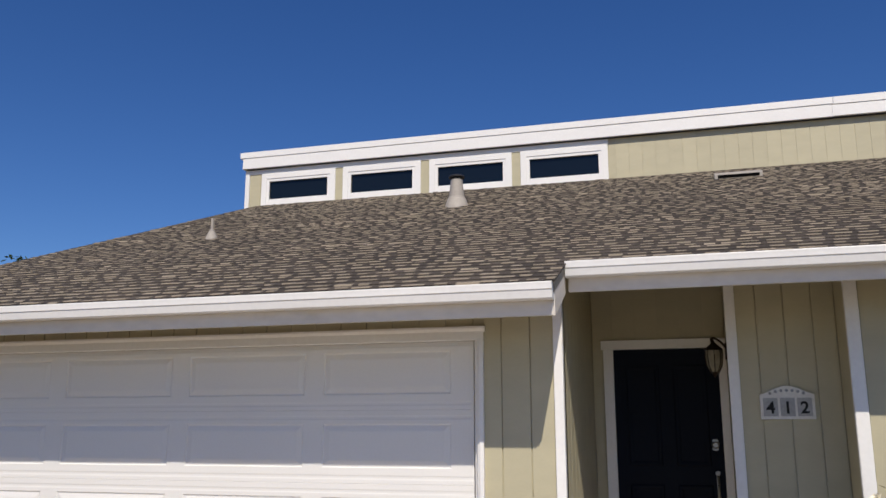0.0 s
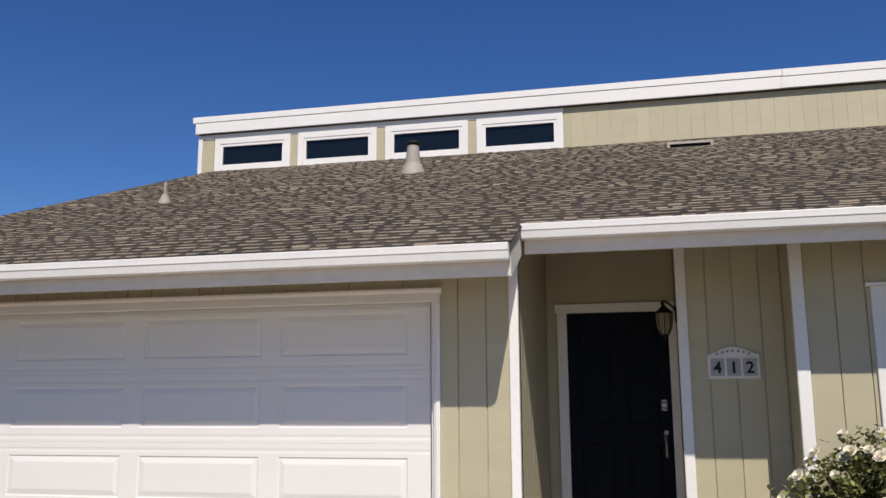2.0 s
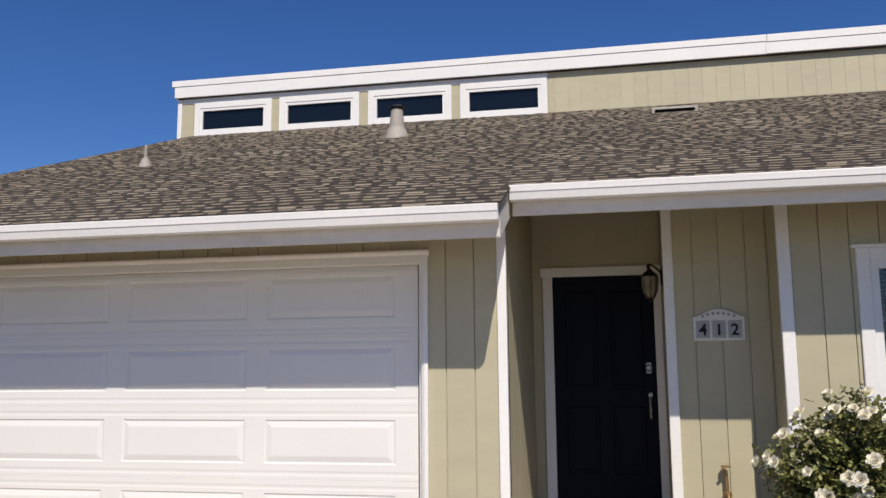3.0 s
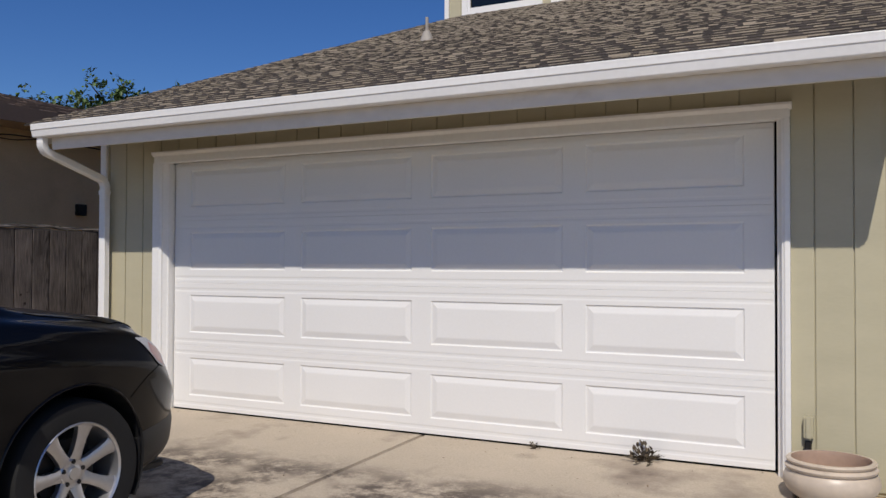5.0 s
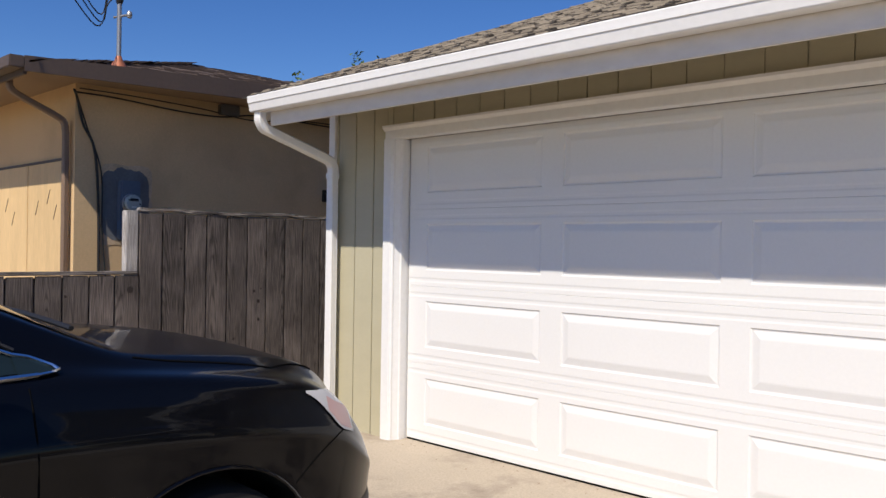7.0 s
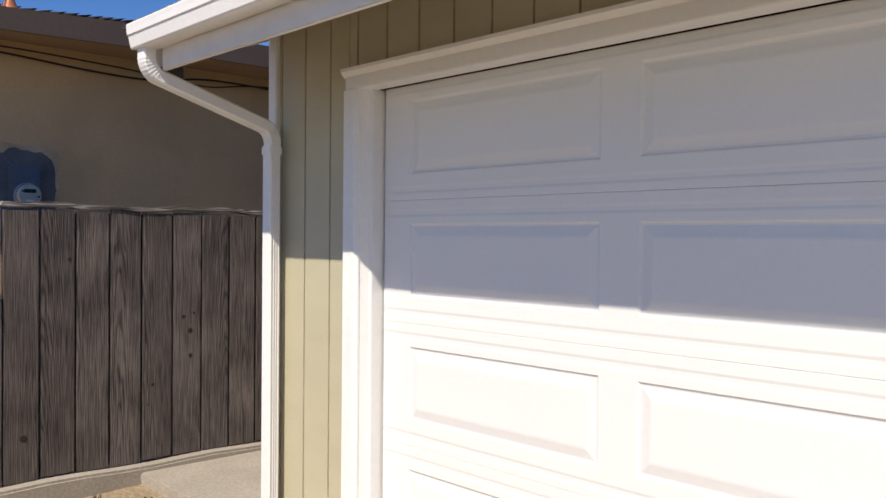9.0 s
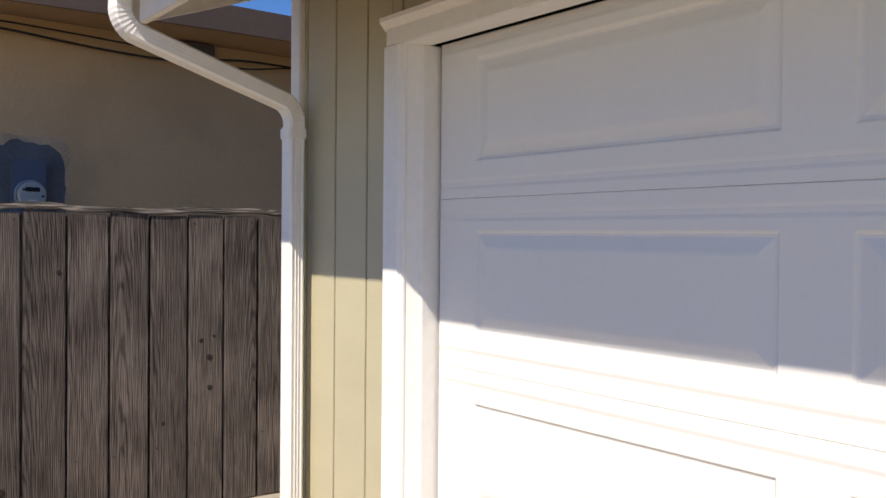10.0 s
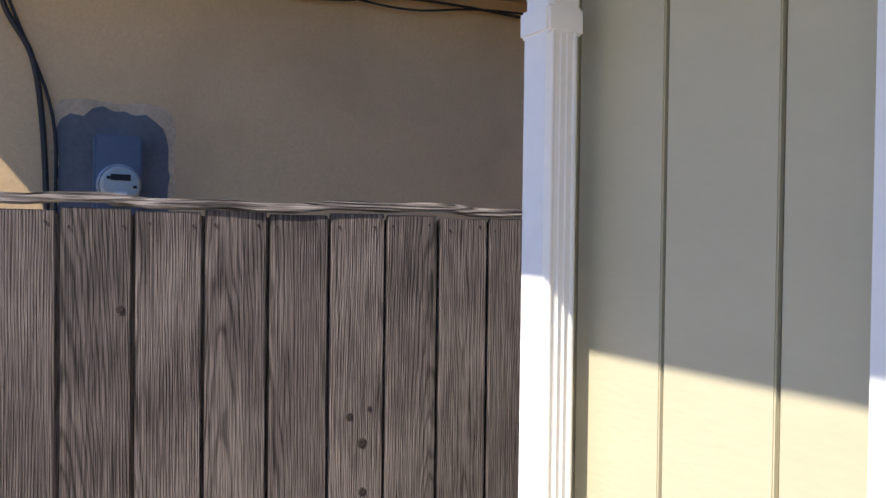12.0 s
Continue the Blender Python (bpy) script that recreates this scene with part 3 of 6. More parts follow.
def gutter(name, x0, x1, y, top, label):
    """An ogee gutter with a rolled lip, its back on the fascia at y."""
    g = thing(name, ((x0 + x1) / 2, y, top), label, "gutter")
    prof = [(0, 0), (-0.002, -0.105), (-0.082, -0.105), (-0.088, -0.099), (-0.099, -0.05), (-0.101, -0.047), (-0.105, -0.045), (-0.107, -0.02), (-0.109, -0.004), (-0.107, 0.001), (-0.1, 0.002), (-0.098, -0.008), (-0.096, -0.04), (-0.09, -0.05), (-0.08, -0.095), (-0.01, -0.095), (-0.008, 0.0)]
    t = bmesh.new()
    n = len(prof)
    one = [t.verts.new((x0, y + p, top + q)) for p, q in prof]
    two = [t.verts.new((x1, y + p, top + q)) for p, q in prof]
    for i in range(n):
        t.faces.new((one[i], one[(i + 1) % n], two[(i + 1) % n], two[i]))
    part("channel", t, WHITE, g)
    for xa, xb in ((x0 - 0.002, x0 + 0.001), (x1 - 0.001, x1 + 0.002)):
        t = bmesh.new()
        prism(t, [(y + p, top + q) for p, q in prof[:11]], "x", xa, xb)
        part("end_cap", t, WHITE, g)
    return g


gutter("gutter", -0.72, 5.555, -0.762, 2.365, "white ogee gutter along the garage eave")
gutter("gutter", 5.568, 12.2, -0.185, 2.60, "white ogee gutter over the entry")
trim("fascia_garage", "weathered white fascia board under the gutter", (-0.60, 5.55, -0.76, -0.735, 2.165, 2.39), mat=FASCIA)
trim("fascia_entry", "weathered white fascia board over the entry", (5.575, 12.2, -0.183, -0.158, 2.40, 2.625), mat=FASCIA)
b = bmesh.new()
prism(b, [(-0.735, 2.165), (-0.735, 2.39), (-0.16, 2.60), (-0.16, 2.40)], "x", 5.53, 5.556)
structure("fascia_return", b, FASCIA, "short white sloping board where the eave steps back", "trim")
b = bmesh.new()
prism(b, [(-0.73, 2.20), (-0.73, 2.385), (7.05, roof_z(7.05) - 0.1), (7.05, roof_z(7.05) - 0.27)], "x", -0.82, -0.795)
structure("barge_board", b, FASCIA, "white barge board along the roof's side edge", "trim")

# ---- upper storey ----
UY = 7.08
b = bmesh.new()
wz0, wz1, WT = 5.46, 5.785, 6.04
lights = [(-0.56, 0.55), (0.99, 2.10), (2.55, 3.66), (4.105, 5.215)]
box(b, -1.0, 12.0, UY + 0.012, UY + 0.15, 5.15, wz0), box(b, -1.0, 12.0, UY + 0.012, UY + 0.15, wz1, WT + 0.2)
edges = [-1.0] + [v for q in lights for v in q] + [12.0]
for i in range(0, len(edges), 2):
    box(b, edges[i], edges[i + 1], UY + 0.012, UY + 0.15, wz0, wz1)
wall_up = structure("wall_upper", b, SIDING, "pale sage-tan upper wall with a row of high windows", "wall")
boards_x(wall_up, UY, 5.2, WT, 5.38, 12.0, groove=0.0008)
for xa, xb in ((-0.945, -0.735), (0.70, 0.83), (2.255, 2.39), (3.81, 3.95)):
    t = bmesh.new()
    box(t, xa, xb, UY, UY + 0.012, 5.25, 5.95, 0.002)
    part("board", t, SIDING, wall_up)
trim("trim_upper_corner", "white corner board of the upper wall", (-1.03, -0.95, UY - 0.02, UY + 0.03, 5.2, 6.05))
trim("trim_frieze", "white frieze board over the high windows", (-0.949, 5.375, UY - 0.015, UY + 0.011, 5.935, 6.06))
for k, (xa, xb) in enumerate(lights):
    w = thing("window_%d" % (k + 1), ((xa + xb) / 2, UY, wz0), "narrow white-framed high window with dark glass", "window", "high windows", "structure")
    t = bmesh.new()
    x0, x1, z0, z1 = xa - 0.15, xb + 0.15, 5.315, 5.934
    for q in ((x0, xa - 0.05, z0, z1), (xb + 0.05, x1, z0, z1), (xa - 0.05, xb + 0.05, z1 - 0.10, z1), (xa - 0.05, xb + 0.05, z0, z0 + 0.095)):
        box(t, q[0], q[1], UY - 0.022, UY + 0.0115, q[2], q[3], 0.004)
    part("window_casing", t, WHITE, w)
    t = bmesh.new()
    for q in ((xa - 0.05, xa, wz0 - 0.05, wz1 + 0.05), (xb, xb + 0.05, wz0 - 0.05, wz1 + 0.05), (xa, xb, wz1, wz1 + 0.05), (xa, xb, wz0 - 0.05, wz0)):
        box(t, q[0], q[1], UY - 0.012, UY + 0.06, q[2], q[3], 0.003)
    part("window_frame", t, WHITE, w)
    t = bmesh.new()
    box(t, xa, xb, UY + 0.03, UY + 0.036, wz0, wz1)
    part("pane", t, WINDOW, w, "dark sky-reflecting pane")
# dark strip added to draw the shadow line below the fascia
trim("drip_edge", "thin dark strip that draws the shadow line under the upper fascia", (-1.0, 12.2, UY - 0.06, UY - 0.018, 6.016, 6.0295), mat=DARK_METAL, bevel=0.001)
# flat fascia in two layers, with a lap joint
trim("fascia_upper", "broad white fascia of the upper roof", (-1.06, 8.68, UY - 0.09, UY + 0.02, 6.03, 6.225), (8.68, 12.3, UY - 0.094, UY + 0.02, 6.035, 6.215), mat=WHITE)
trim("fascia_upper_cap", "white metal edge of the upper roof", (-1.11, 8.70, UY - 0.101, UY + 0.02, 6.227, 6.335), (8.705, 12.3, UY - 0.104, UY + 0.02, 6.217, 6.335), mat=WHITE)
b = bmesh.new()
prism(b, [(UY + 0.02, 6.1), (UY + 0.02, 6.33), (12.5, 4.75), (12.5, 4.6)], "x", -1.06, 12.2)
structure("roof_upper", b, SHINGLE, "upper shed roof falling to the back", "roof")
b = bmesh.new()
prism(b, [(UY + 0.02, 4.9), (UY + 0.02, 6.1), (12.4, 4.6), (12.4, -0.05), (7.3, -0.05), (7.3, 4.9)], "x", -1.0, -0.88)
structure("wall_upper_side", b, SIDING, "sage-tan side wall of the upper storey", "wall")

# ---- front door ----
fd = thing("door_1", (6.16, 2.12, 0.12), "closed dark navy front door in a white casing", "door", "", "structure")
b = bmesh.new()
box(b, 5.69, 6.63, 2.125, 2.17, 0.125, 2.2, 0.003)
leaf = part("door_leaf", b, NAVY, fd)
for x0, x1 in ((5.80, 6.10), (6.22, 6.52)):
    for z0, z1 in ((0.36, 0.98), (1.14, 2.05)):
        t = bmesh.new()
        rings = []
        for inset, dy in ((0, 2.1248), (0.012, 2.118), (0.03, 2.119), (0.045, 2.1235)):
            rings.append([t.verts.new((x, dy, z)) for x, z in ((x0 + inset, z0 + inset), (x1 - inset, z0 + inset), (x1 - inset, z1 - inset), (x0 + inset, z1 - inset))])
        for p, q in zip(rings, rings[1:]):
            for k in range(4):
                t.faces.new((p[k], p[(k + 1) % 4], q[(k + 1) % 4], q[k]))
        t.faces.new(rings[-1])
        part("panel_moulding", t, NAVY, leaf)
b = bmesh.new()
box(b, 5.60, 5.69, 2.075, 2.16, 0.06, 2.2, 0.004), box(b, 6.63, 6.699, 2.075, 2.16, 0.06, 2.2, 0.004), box(b, 5.58, 6.699, 2.07, 2.16, 2.201, 2.285, 0.004)
part("door_casing", b, WHITE, fd)
b = bmesh.new()
box(b, 5.58, 6.70, 2.0, 2.16, -0.01, 0.075, 0.006)
part("doorstep", b, DARK_METAL, fd, "dark doorstep")
b = bmesh.new()
box(b, 5.69, 6.63, 2.06, 2.16, 0.0755, 0.122, 0.006)
part("threshold", b, DARK_METAL, fd, "dark metal threshold")
NICKEL = surface("satin_nickel", (0.34, 0.33, 0.31), 0.35, metal=1.0, bump=0)
b = bmesh.new()
lathe(b, [(0.001, -0.03), (0.022, -0.03), (0.032, -0.02), (0.034, 0.0)], (6.56, 2.125, 1.33), 20, "y")
box(b, 6.535, 6.585, 2.112, 2.1245, 1.28, 1.38, 0.006)
part("deadbolt", b, NICKEL, leaf, "satin nickel deadbolt")
b = bmesh.new()
box(b, 6.552, 6.578, 2.114, 2.1245, 0.86, 1.10, 0.006)
tube(b, smooth_path([(6.565, 2.115, 1.06), (6.565, 2.07, 1.04), (6.565, 2.06, 0.96), (6.565, 2.075, 0.88), (6.565, 2.115, 0.86)], 5), 0.011, 8)
lathe(b, [(0.001, -0.05), (0.02, -0.05), (0.022, -0.03), (0.012, -0.015), (0.012, 0)], (6.565, 2.115, 1.085), 16, "y")
part("handle_set", b, NICKEL, leaf, "satin nickel handle set")

# ---- front window ----
w = thing("window_5", (8.7, 0.49, 1.0), "white-framed front window with closed dark blinds", "window", "", "structure")
t = bmesh.new()
for q in ((WX0 - 0.09, WX0, WZ0 - 0.09, WZ1 + 0.09), (WX1, WX1 + 0.09, WZ0 - 0.09, WZ1 + 0.09), (WX0, WX1, WZ1, WZ1 + 0.09), (WX0, WX1, WZ0 - 0.09, WZ0)):
    box(t, q[0], q[1], 0.465, 0.51, q[2], q[3], 0.004)
part("window_casing", t, WHITE, w)
t = bmesh.new()
box(t, WX0 - 0.125, WX1 + 0.125, 0.44, 0.495, WZ1 + 0.09, WZ1 + 0.115, 0.004)
part("window_head", t, WHITE, w)
t = bmesh.new()
for q in ((WX0 + 0.001, WX0 + 0.06, WZ0, WZ1), (WX1 - 0.06, WX1 - 0.001, WZ0, WZ1), (WX0 + 0.06, WX1 - 0.06, WZ1 - 0.06, WZ1), (WX0 + 0.06, WX1 - 0.06, WZ0, WZ0 + 0.06), (8.75, 8.81, WZ0 + 0.06, WZ1 - 0.06)):
    box(t, q[0], q[1], 0.48, 0.55, q[2], q[3], 0.003)
part("window_frame", t, WHITE, w)
t = bmesh.new()
box(t, WX0 + 0.06, WX1 - 0.06, 0.52, 0.525, WZ0 + 0.06, WZ1 - 0.06)
pane = part("pane", t, clear_glass("window_glass"), w)
pane.visible_shadow = False
BLIND = surface("dark_blind_slat", (0.05, 0.055, 0.065), 0.5, bump=0)
slat = bmesh.new()
box(slat, -0.66, 0.66, -0.012, 0.012, -0.001, 0.001)
slat_mesh = shared("slat", slat, BLIND)
for k in range(36):
    piece("slat", slat_mesh, (8.78, 0.57, WZ0 + 0.03 + 0.0285 * k), w, pose(0, 0, 0, 55))
t = bmesh.new()
box(t, WX0, WX1, 0.60, 0.61, WZ0, WZ1)
part("dark_room", t, BLACK_GAP, w)

# ---- fence ----
fence = thing("fence", (-2.1, -0.9, 0.0), "tall weathered grey board fence with a lower run in front", "fence")
rng = random.Random(4)
ys = [-0.985 + 0.197 * k for k in range(34)]
for k, y in enumerate(ys):
    t = bmesh.new()
    wob = rng.uniform(-0.0012, 0.0012)
    box(t, -2.112 + wob, -2.092 + wob, y + 0.003, y + 0.1865 + rng.uniform(0, 0.003), 0.055 + rng.uniform(-0.01, 0.01), 1.585 + rng.uniform(-0.008, 0.004), 0.003)
    part("board", t, FENCE, fence)
for k in range(16):
    y = -1.18 - 0.2 * k
    t = bmesh.new()
    wob = rng.uniform(-0.0012, 0.0012)
    box(t, -2.112 + wob, -2.092 + wob, y + 0.004, y + 0.190, 0.02, 1.085 + rng.uniform(-0.006, 0.003), 0.003)
    part("board", t, FENCE, fence)
# unseen boards added behind the gaps so that no daylight shows through
for k in range(17):
    t = bmesh.new()
    box(t, -2.142, -2.124, -0.98 + 0.394 * k, -0.98 + 0.394 * k + 0.393, 0.06, 1.57, 0.002)
    part("back_board", t, FENCE, fence)
for k in range(8):
    t = bmesh.new()
    box(t, -2.142, -2.124, -1.39 - 0.4 * k, -1.39 - 0.4 * k + 0.399, 0.02, 1.07, 0.002)
    part("back_board", t, FENCE, fence)
t = bmesh.new()
box(t, -2.15, -2.086, -0.99, 5.7, 1.592, 1.622, 0.006)
bmesh.ops.subdivide_edges(t, edges=[e for e in t.edges if abs(e.verts[0].co.y - e.verts[1].co.y) > 1], cuts=60)
for v in t.verts:
    v.co.z += 0.007 * math.sin(v.co.y * 6.0) + 0.006 * math.sin(v.co.y * 17.0 + 1)
    v.co.x += 0.003 * math.sin(v.co.y * 5.0 + 2)
part("cap_rail", t, RAIL_WOOD, fence, "cracked grey cap rail")
t = bmesh.new()
box(t, -2.15, -2.086, -4.4, -1.0, 1.09, 1.118, 0.005)
part("cap_rail", t, RAIL_WOOD, fence)
t = bmesh.new()
box(t, -2.20, -2.113, -1.085, -0.99, -0.05, 1.6, 0.005)
part("post", t, POST_WOOD, fence, "bleached grey fence post")
for y in (-4.4, -2.7, 1.4, 3.8):
    t = bmesh.new()
    box(t, -2.27, -2.181, y, y + 0.09, -0.2, 1.08 if y < -1 else 1.58, 0.005)
    part("post", t, FENCE, fence)
for z in (0.35, 1.35):
    t = bmesh.new()
    box(t, -2.18, -2.143, -0.985, 5.7, z, z + 0.085, 0.004)
    part("rail", t, RAIL_WOOD, fence)
t = bmesh.new()
box(t, -2.18, -2.143, -4.4, -1.1, 0.85, 0.93, 0.004)
part("rail", t, RAIL_WOOD, fence)
for y, z, r in ((0.116, 0.84, 0.016), (0.07, 0.93, 0.012), (-0.63, 1.30, 0.012), (0.118, 0.68, 0.014), (-1.06, 0.97, 0.028), (-1.56, 0.93, 0.012), (-0.13, 0.52, 0.011), (0.14, 0.95, 0.008), (-0.88, 0.3, 0.02)):
    t = bmesh.new()
    lathe(t, [(r, -0.004), (r, 0.0), (r * 0.8, 0.0012), (r * 0.3, 0.0014), (0.001, 0.0005)], (-2.0912, y, z), 12, "x")
    part("knot", t, KNOT, fence, "dark knot")
t = bmesh.new()
lathe(t, [(0.0045, 0.0), (0.004, 0.0015), (0.001, 0.002)], (0, 0, 0), 8, "x")
nail_mesh = shared("nail", t, NAIL)
for k in range(12):
    for yo in (0.03, 0.158):
        for z in (1.545, 0.40):
            piece("nail", nail_mesh, (-2.0912, ys[k] + yo + rng.uniform(-0.012, 0.012), z + rng.uniform(-0.012, 0.012)), fence)
kerb = bmesh.new()
box(kerb, -2.18, -2.0, -4.6, 5.7, -0.25, 0.05, 0.015)
bmesh.ops.subdivide_edges(kerb, edges=[e for e in kerb.edges if abs(e.verts[0].co.y - e.verts[1].co.y) > 1], cuts=50)
for v in kerb.verts:
    v.co.z += 0.006 * math.sin(v.co.y * 7) + (0.02 * (v.co.y + 1) if v.co.y < -1 else 0)
structure("kerb", kerb, KERB, "rough concrete kerb under the fence", "kerb")

# ---- neighbour ----
nb = thing("neighbour_house", (-6, 3, 0), "tan stucco neighbour house with brown eaves and old shingles", "house")
b = bmesh.new()
box(b, -9.2, -3.5, -0.96, 9.0, -0.4, 2.95)
wall = part("wall", b, STUCCO, nb)
EZ, RIDGE = 2.85, 3.77
b = bmesh.new()
pts = [(-3.02, -1.54, EZ), (-3.02, 9.5, EZ), (-9.25, 9.5, EZ), (-9.25, -1.54, EZ), (-6.13, 1.57, RIDGE), (-6.13, 6.4, RIDGE)]
low = [b.verts.new(Vector(p) - Vector((0, 0, 0.02))) for p in pts]
b.faces.new((low[0], low[1], low[5], low[4])), b.faces.new((low[1], low[2], low[5])), b.faces.new((low[2], low[3], low[4], low[5])), b.faces.new((low[3], low[0], low[4])), b.faces.new((low[0], low[1], low[2], low[3]))
nroof = part("roof", b, SHINGLE_OLD, nb, "old brown shingle hip roof")
b = bmesh.new()
prism(b, [(-1.57, 2.748), (0.6, 2.795), (9.53, 2.83), (9.53, 3.0), (0.4, 2.965), (-1.57, 2.875)], "x", -3.03, -3.0)
part("fascia", b, BROWN, nb, "brown fascia board")
b = bmesh.new()
box(b, -9.28, -3.031, -1.57, -1.54, 2.725, 2.86, 0.004)
part("fascia", b, BROWN, nb, "brown fascia board")
b = bmesh.new()
box(b, -9.25, -3.035, -1.535, 9.5, 2.80, 2.82)
part("soffit", b, surface("tan_soffit_paint", (0.30, 0.215, 0.14), 0.8), nb, "tan painted soffit")

# neighbour's front: boarded garage opening, pipe, meter, cables
b = bmesh.new()
box(b, -7.9, -3.70, -0.985, -0.958, 2.10, 2.125, 0.004)
part("head_trim", b, BROWN, nb, "brown strip over the boarded opening")
for k in range(5):
    b = bmesh.new()
    x1 = -3.71 - 0.94 * k
    box(b, x1 - 0.925, x1, -0.978, -0.958, -0.3, 2.10, 0.004)
    part("plywood_panel", b, PLY, nb, "sun-bleached plywood panel")
for k, (x, z, s) in enumerate(((-3.95, 1.55, 1), (-4.12, 1.70, -1), (-4.42, 1.6, 1), (-5.1, 1.5, 1), (-5.3, 1.65, 1))):
    b = bmesh.new()
    prism(b, [(x, z), (x + 0.008, z), (x + 0.008 + 0.08, z + 0.14), (x + 0.08, z + 0.14)], "y", -0.982, -0.9781)
    part("pencil_mark", b, BROWN, nb, "dark slanted mark on the plywood")
b = bmesh.new()
tube(b, smooth_path([(-3.59, -1.5, 2.76), (-3.59, -1.49, 2.69), (-3.59, -1.41, 2.63), (-3.59, -1.12, 2.50), (-3.59, -1.03, 2.44), (-3.59, -1.01, 2.34)], 5) + [Vector((-3.59, -1.01, 1.0)), Vector((-3.59, -1.01, -0.2))], 0.04, flat=(0.068, 0.05))
part("downspout", b, surface("faded_brown_pipe", (0.21, 0.14, 0.092), 0.6, coarse=3, fine=30, var=0.15, speck=0.08), nb, "brown downspout at the corner")
b = bmesh.new()
box(b, -9.3, -3.0, -1.69, -1.571, 2.77, 2.87, 0.008)
part("gutter", b, BROWN, nb, "brown front gutter")
b = bmesh.new()
box(b, -3.51, -3.45, 1.84, 1.98, 1.84, 1.98, 0.006)
part("wall_vent", b, DARK_METAL, nb, "small dark wall vent")

patch_ob = thing("cement_patch", (-3.5, -0.48, 1.3), "rough grey cement patch with a chipped plaster rim", "wall patch")
rngp = random.Random(11)
b = bmesh.new()
ring = []
for k in range(48):
    a = 2 * math.pi * k / 48
    c, s_ = math.cos(a), math.sin(a)
    r = 1 / max(abs(c) / 0.235, abs(s_) / 0.36)
    r = min(r, 0.345) * rngp.uniform(0.93, 1.02)
    ring.append((-0.475 + r * c, 1.70 + r * s_ * 1.05))
prism(b, ring, "x", -3.4995, -3.494)
part("cement", b, STUCCO_GREY, patch_ob)
b = bmesh.new()
ring2 = []
for k in range(48):
    a = 2 * math.pi * k / 48
    c, s_ = math.cos(a), math.sin(a)
    r = 1 / max(abs(c) / 0.255, abs(s_) / 0.385) * rngp.uniform(0.97, 1.01)
    ring2.append((-0.47 + r * c, 1.70 + r * s_))
prism(b, ring2, "x", -3.4998, -3.4965)
part("plaster_rim", b, STUCCO_EDGE, patch_ob)

METER_BLUE = surface("grey_blue_enamel", (0.10, 0.13, 0.18), 0.4, coarse=3, fine=30, var=0.08, speck=0.05, bump=0.05)
PALE = surface("pale_plastic", (0.62, 0.64, 0.62), 0.35, bump=0.02)
meter = thing("electric_meter", (-3.47, -0.47, 1.4), "grey-blue electric meter box with a round glass meter", "electric meter")
b = bmesh.new()
box(b, -3.4935, -3.40, -0.565, -0.37, 1.37, 1.93, 0.012)
mbox = part("meter_box", b, METER_BLUE, meter)
b = bmesh.new()
lathe(b, [(0.09, 0.0), (0.09, 0.018), (0.083, 0.02)], (-3.4, -0.468, 1.715), 28, "x")
part("meter_ring", b, GALV, meter)
b = bmesh.new()
lathe(b, [(0.081, 0.02), (0.081, 0.06), (0.072, 0.075), (0.001, 0.08)], (-3.4, -0.468, 1.715), 28, "x")
dome = part("meter_dial", b, surface("grey_green_meter_face", (0.40, 0.44, 0.42), 0.25, coarse=8, fine=40, var=0.08, bump=0), meter, "pale round meter face", True)
b = bmesh.new()
lathe(b, [(0.0835, 0.03), (0.0835, 0.034), (0.081, 0.034)], (-3.4, -0.468, 1.715), 28, "x")
part("meter_band", b, DARK_METAL, dome, "dark seal band")
b = bmesh.new()
box(b, -3.3205, -3.318, -0.495, -0.445, 1.668, 1.684)
part("meter_plate", b, PALE, dome, "pale data plate")
b = bmesh.new()
box(b, -3.3205, -3.318, -0.51, -0.43, 1.732, 1.758)
part("meter_display", b, DARK_METAL, dome, "dark number display")
for y0, z0, w_ in ((-0.525, 1.737, 0.018), (-0.42, 1.70, 0.016)):
    b = bmesh.new()
    box(b, -3.323, -3.32, y0, y0 + w_, z0, z0 + 0.012)
    part("meter_mark", b, DARK_METAL, dome)

for label, pts, r in (
    ("thick black cable down the neighbour wall", [(-3.3, -1.05, 2.70), (-3.44, -0.97, 2.66), (-3.47, -0.90, 2.43), (-3.475, -0.80, 2.24), (-3.48, -0.758, 1.95), (-3.482, -0.74, 1.5), (-3.482, -0.735, 0.9)], 0.0125),
    ("thin black cable beside the thick one", [(-3.44, -0.96, 2.64), (-3.478, -0.86, 2.40), (-3.484, -0.72, 2.0), (-3.486, -0.705, 1.5), (-3.486, -0.66, 0.95)], 0.007),
    ("black cable sagging under the neighbour eave", [(-3.4, -1.0, 2.70), (-3.44, -0.6, 2.70), (-3.45, 0.0, 2.66), (-3.45, 0.5, 2.655), (-3.45, 1.0, 2.72), (-3.45, 2.2, 2.70), (-3.45, 3.6, 2.74)], 0.008),
    ("second black cable under the neighbour eave", [(-3.3, -1.0, 2.72), (-3.42, -0.4, 2.735), (-3.45, 0.3, 2.71), (-3.45, 0.9, 2.66), (-3.45, 1.6, 2.73), (-3.45, 3.6, 2.72)], 0.006)):
    c = thing("wall_cable", pts[0], label, "cable")
    b = bmesh.new()
    tube(b, smooth_path(pts, 7), r, 8)
    part("cable", b, CABLE, c, "", True)
jb = thing("junction_box", (-3.46, 0.6, 2.73), "small grey junction box under the eave", "junction box")
b = bmesh.new()
box(b, -3.4995, -3.42, 0.49, 0.71, 2.68, 2.79, 0.008)
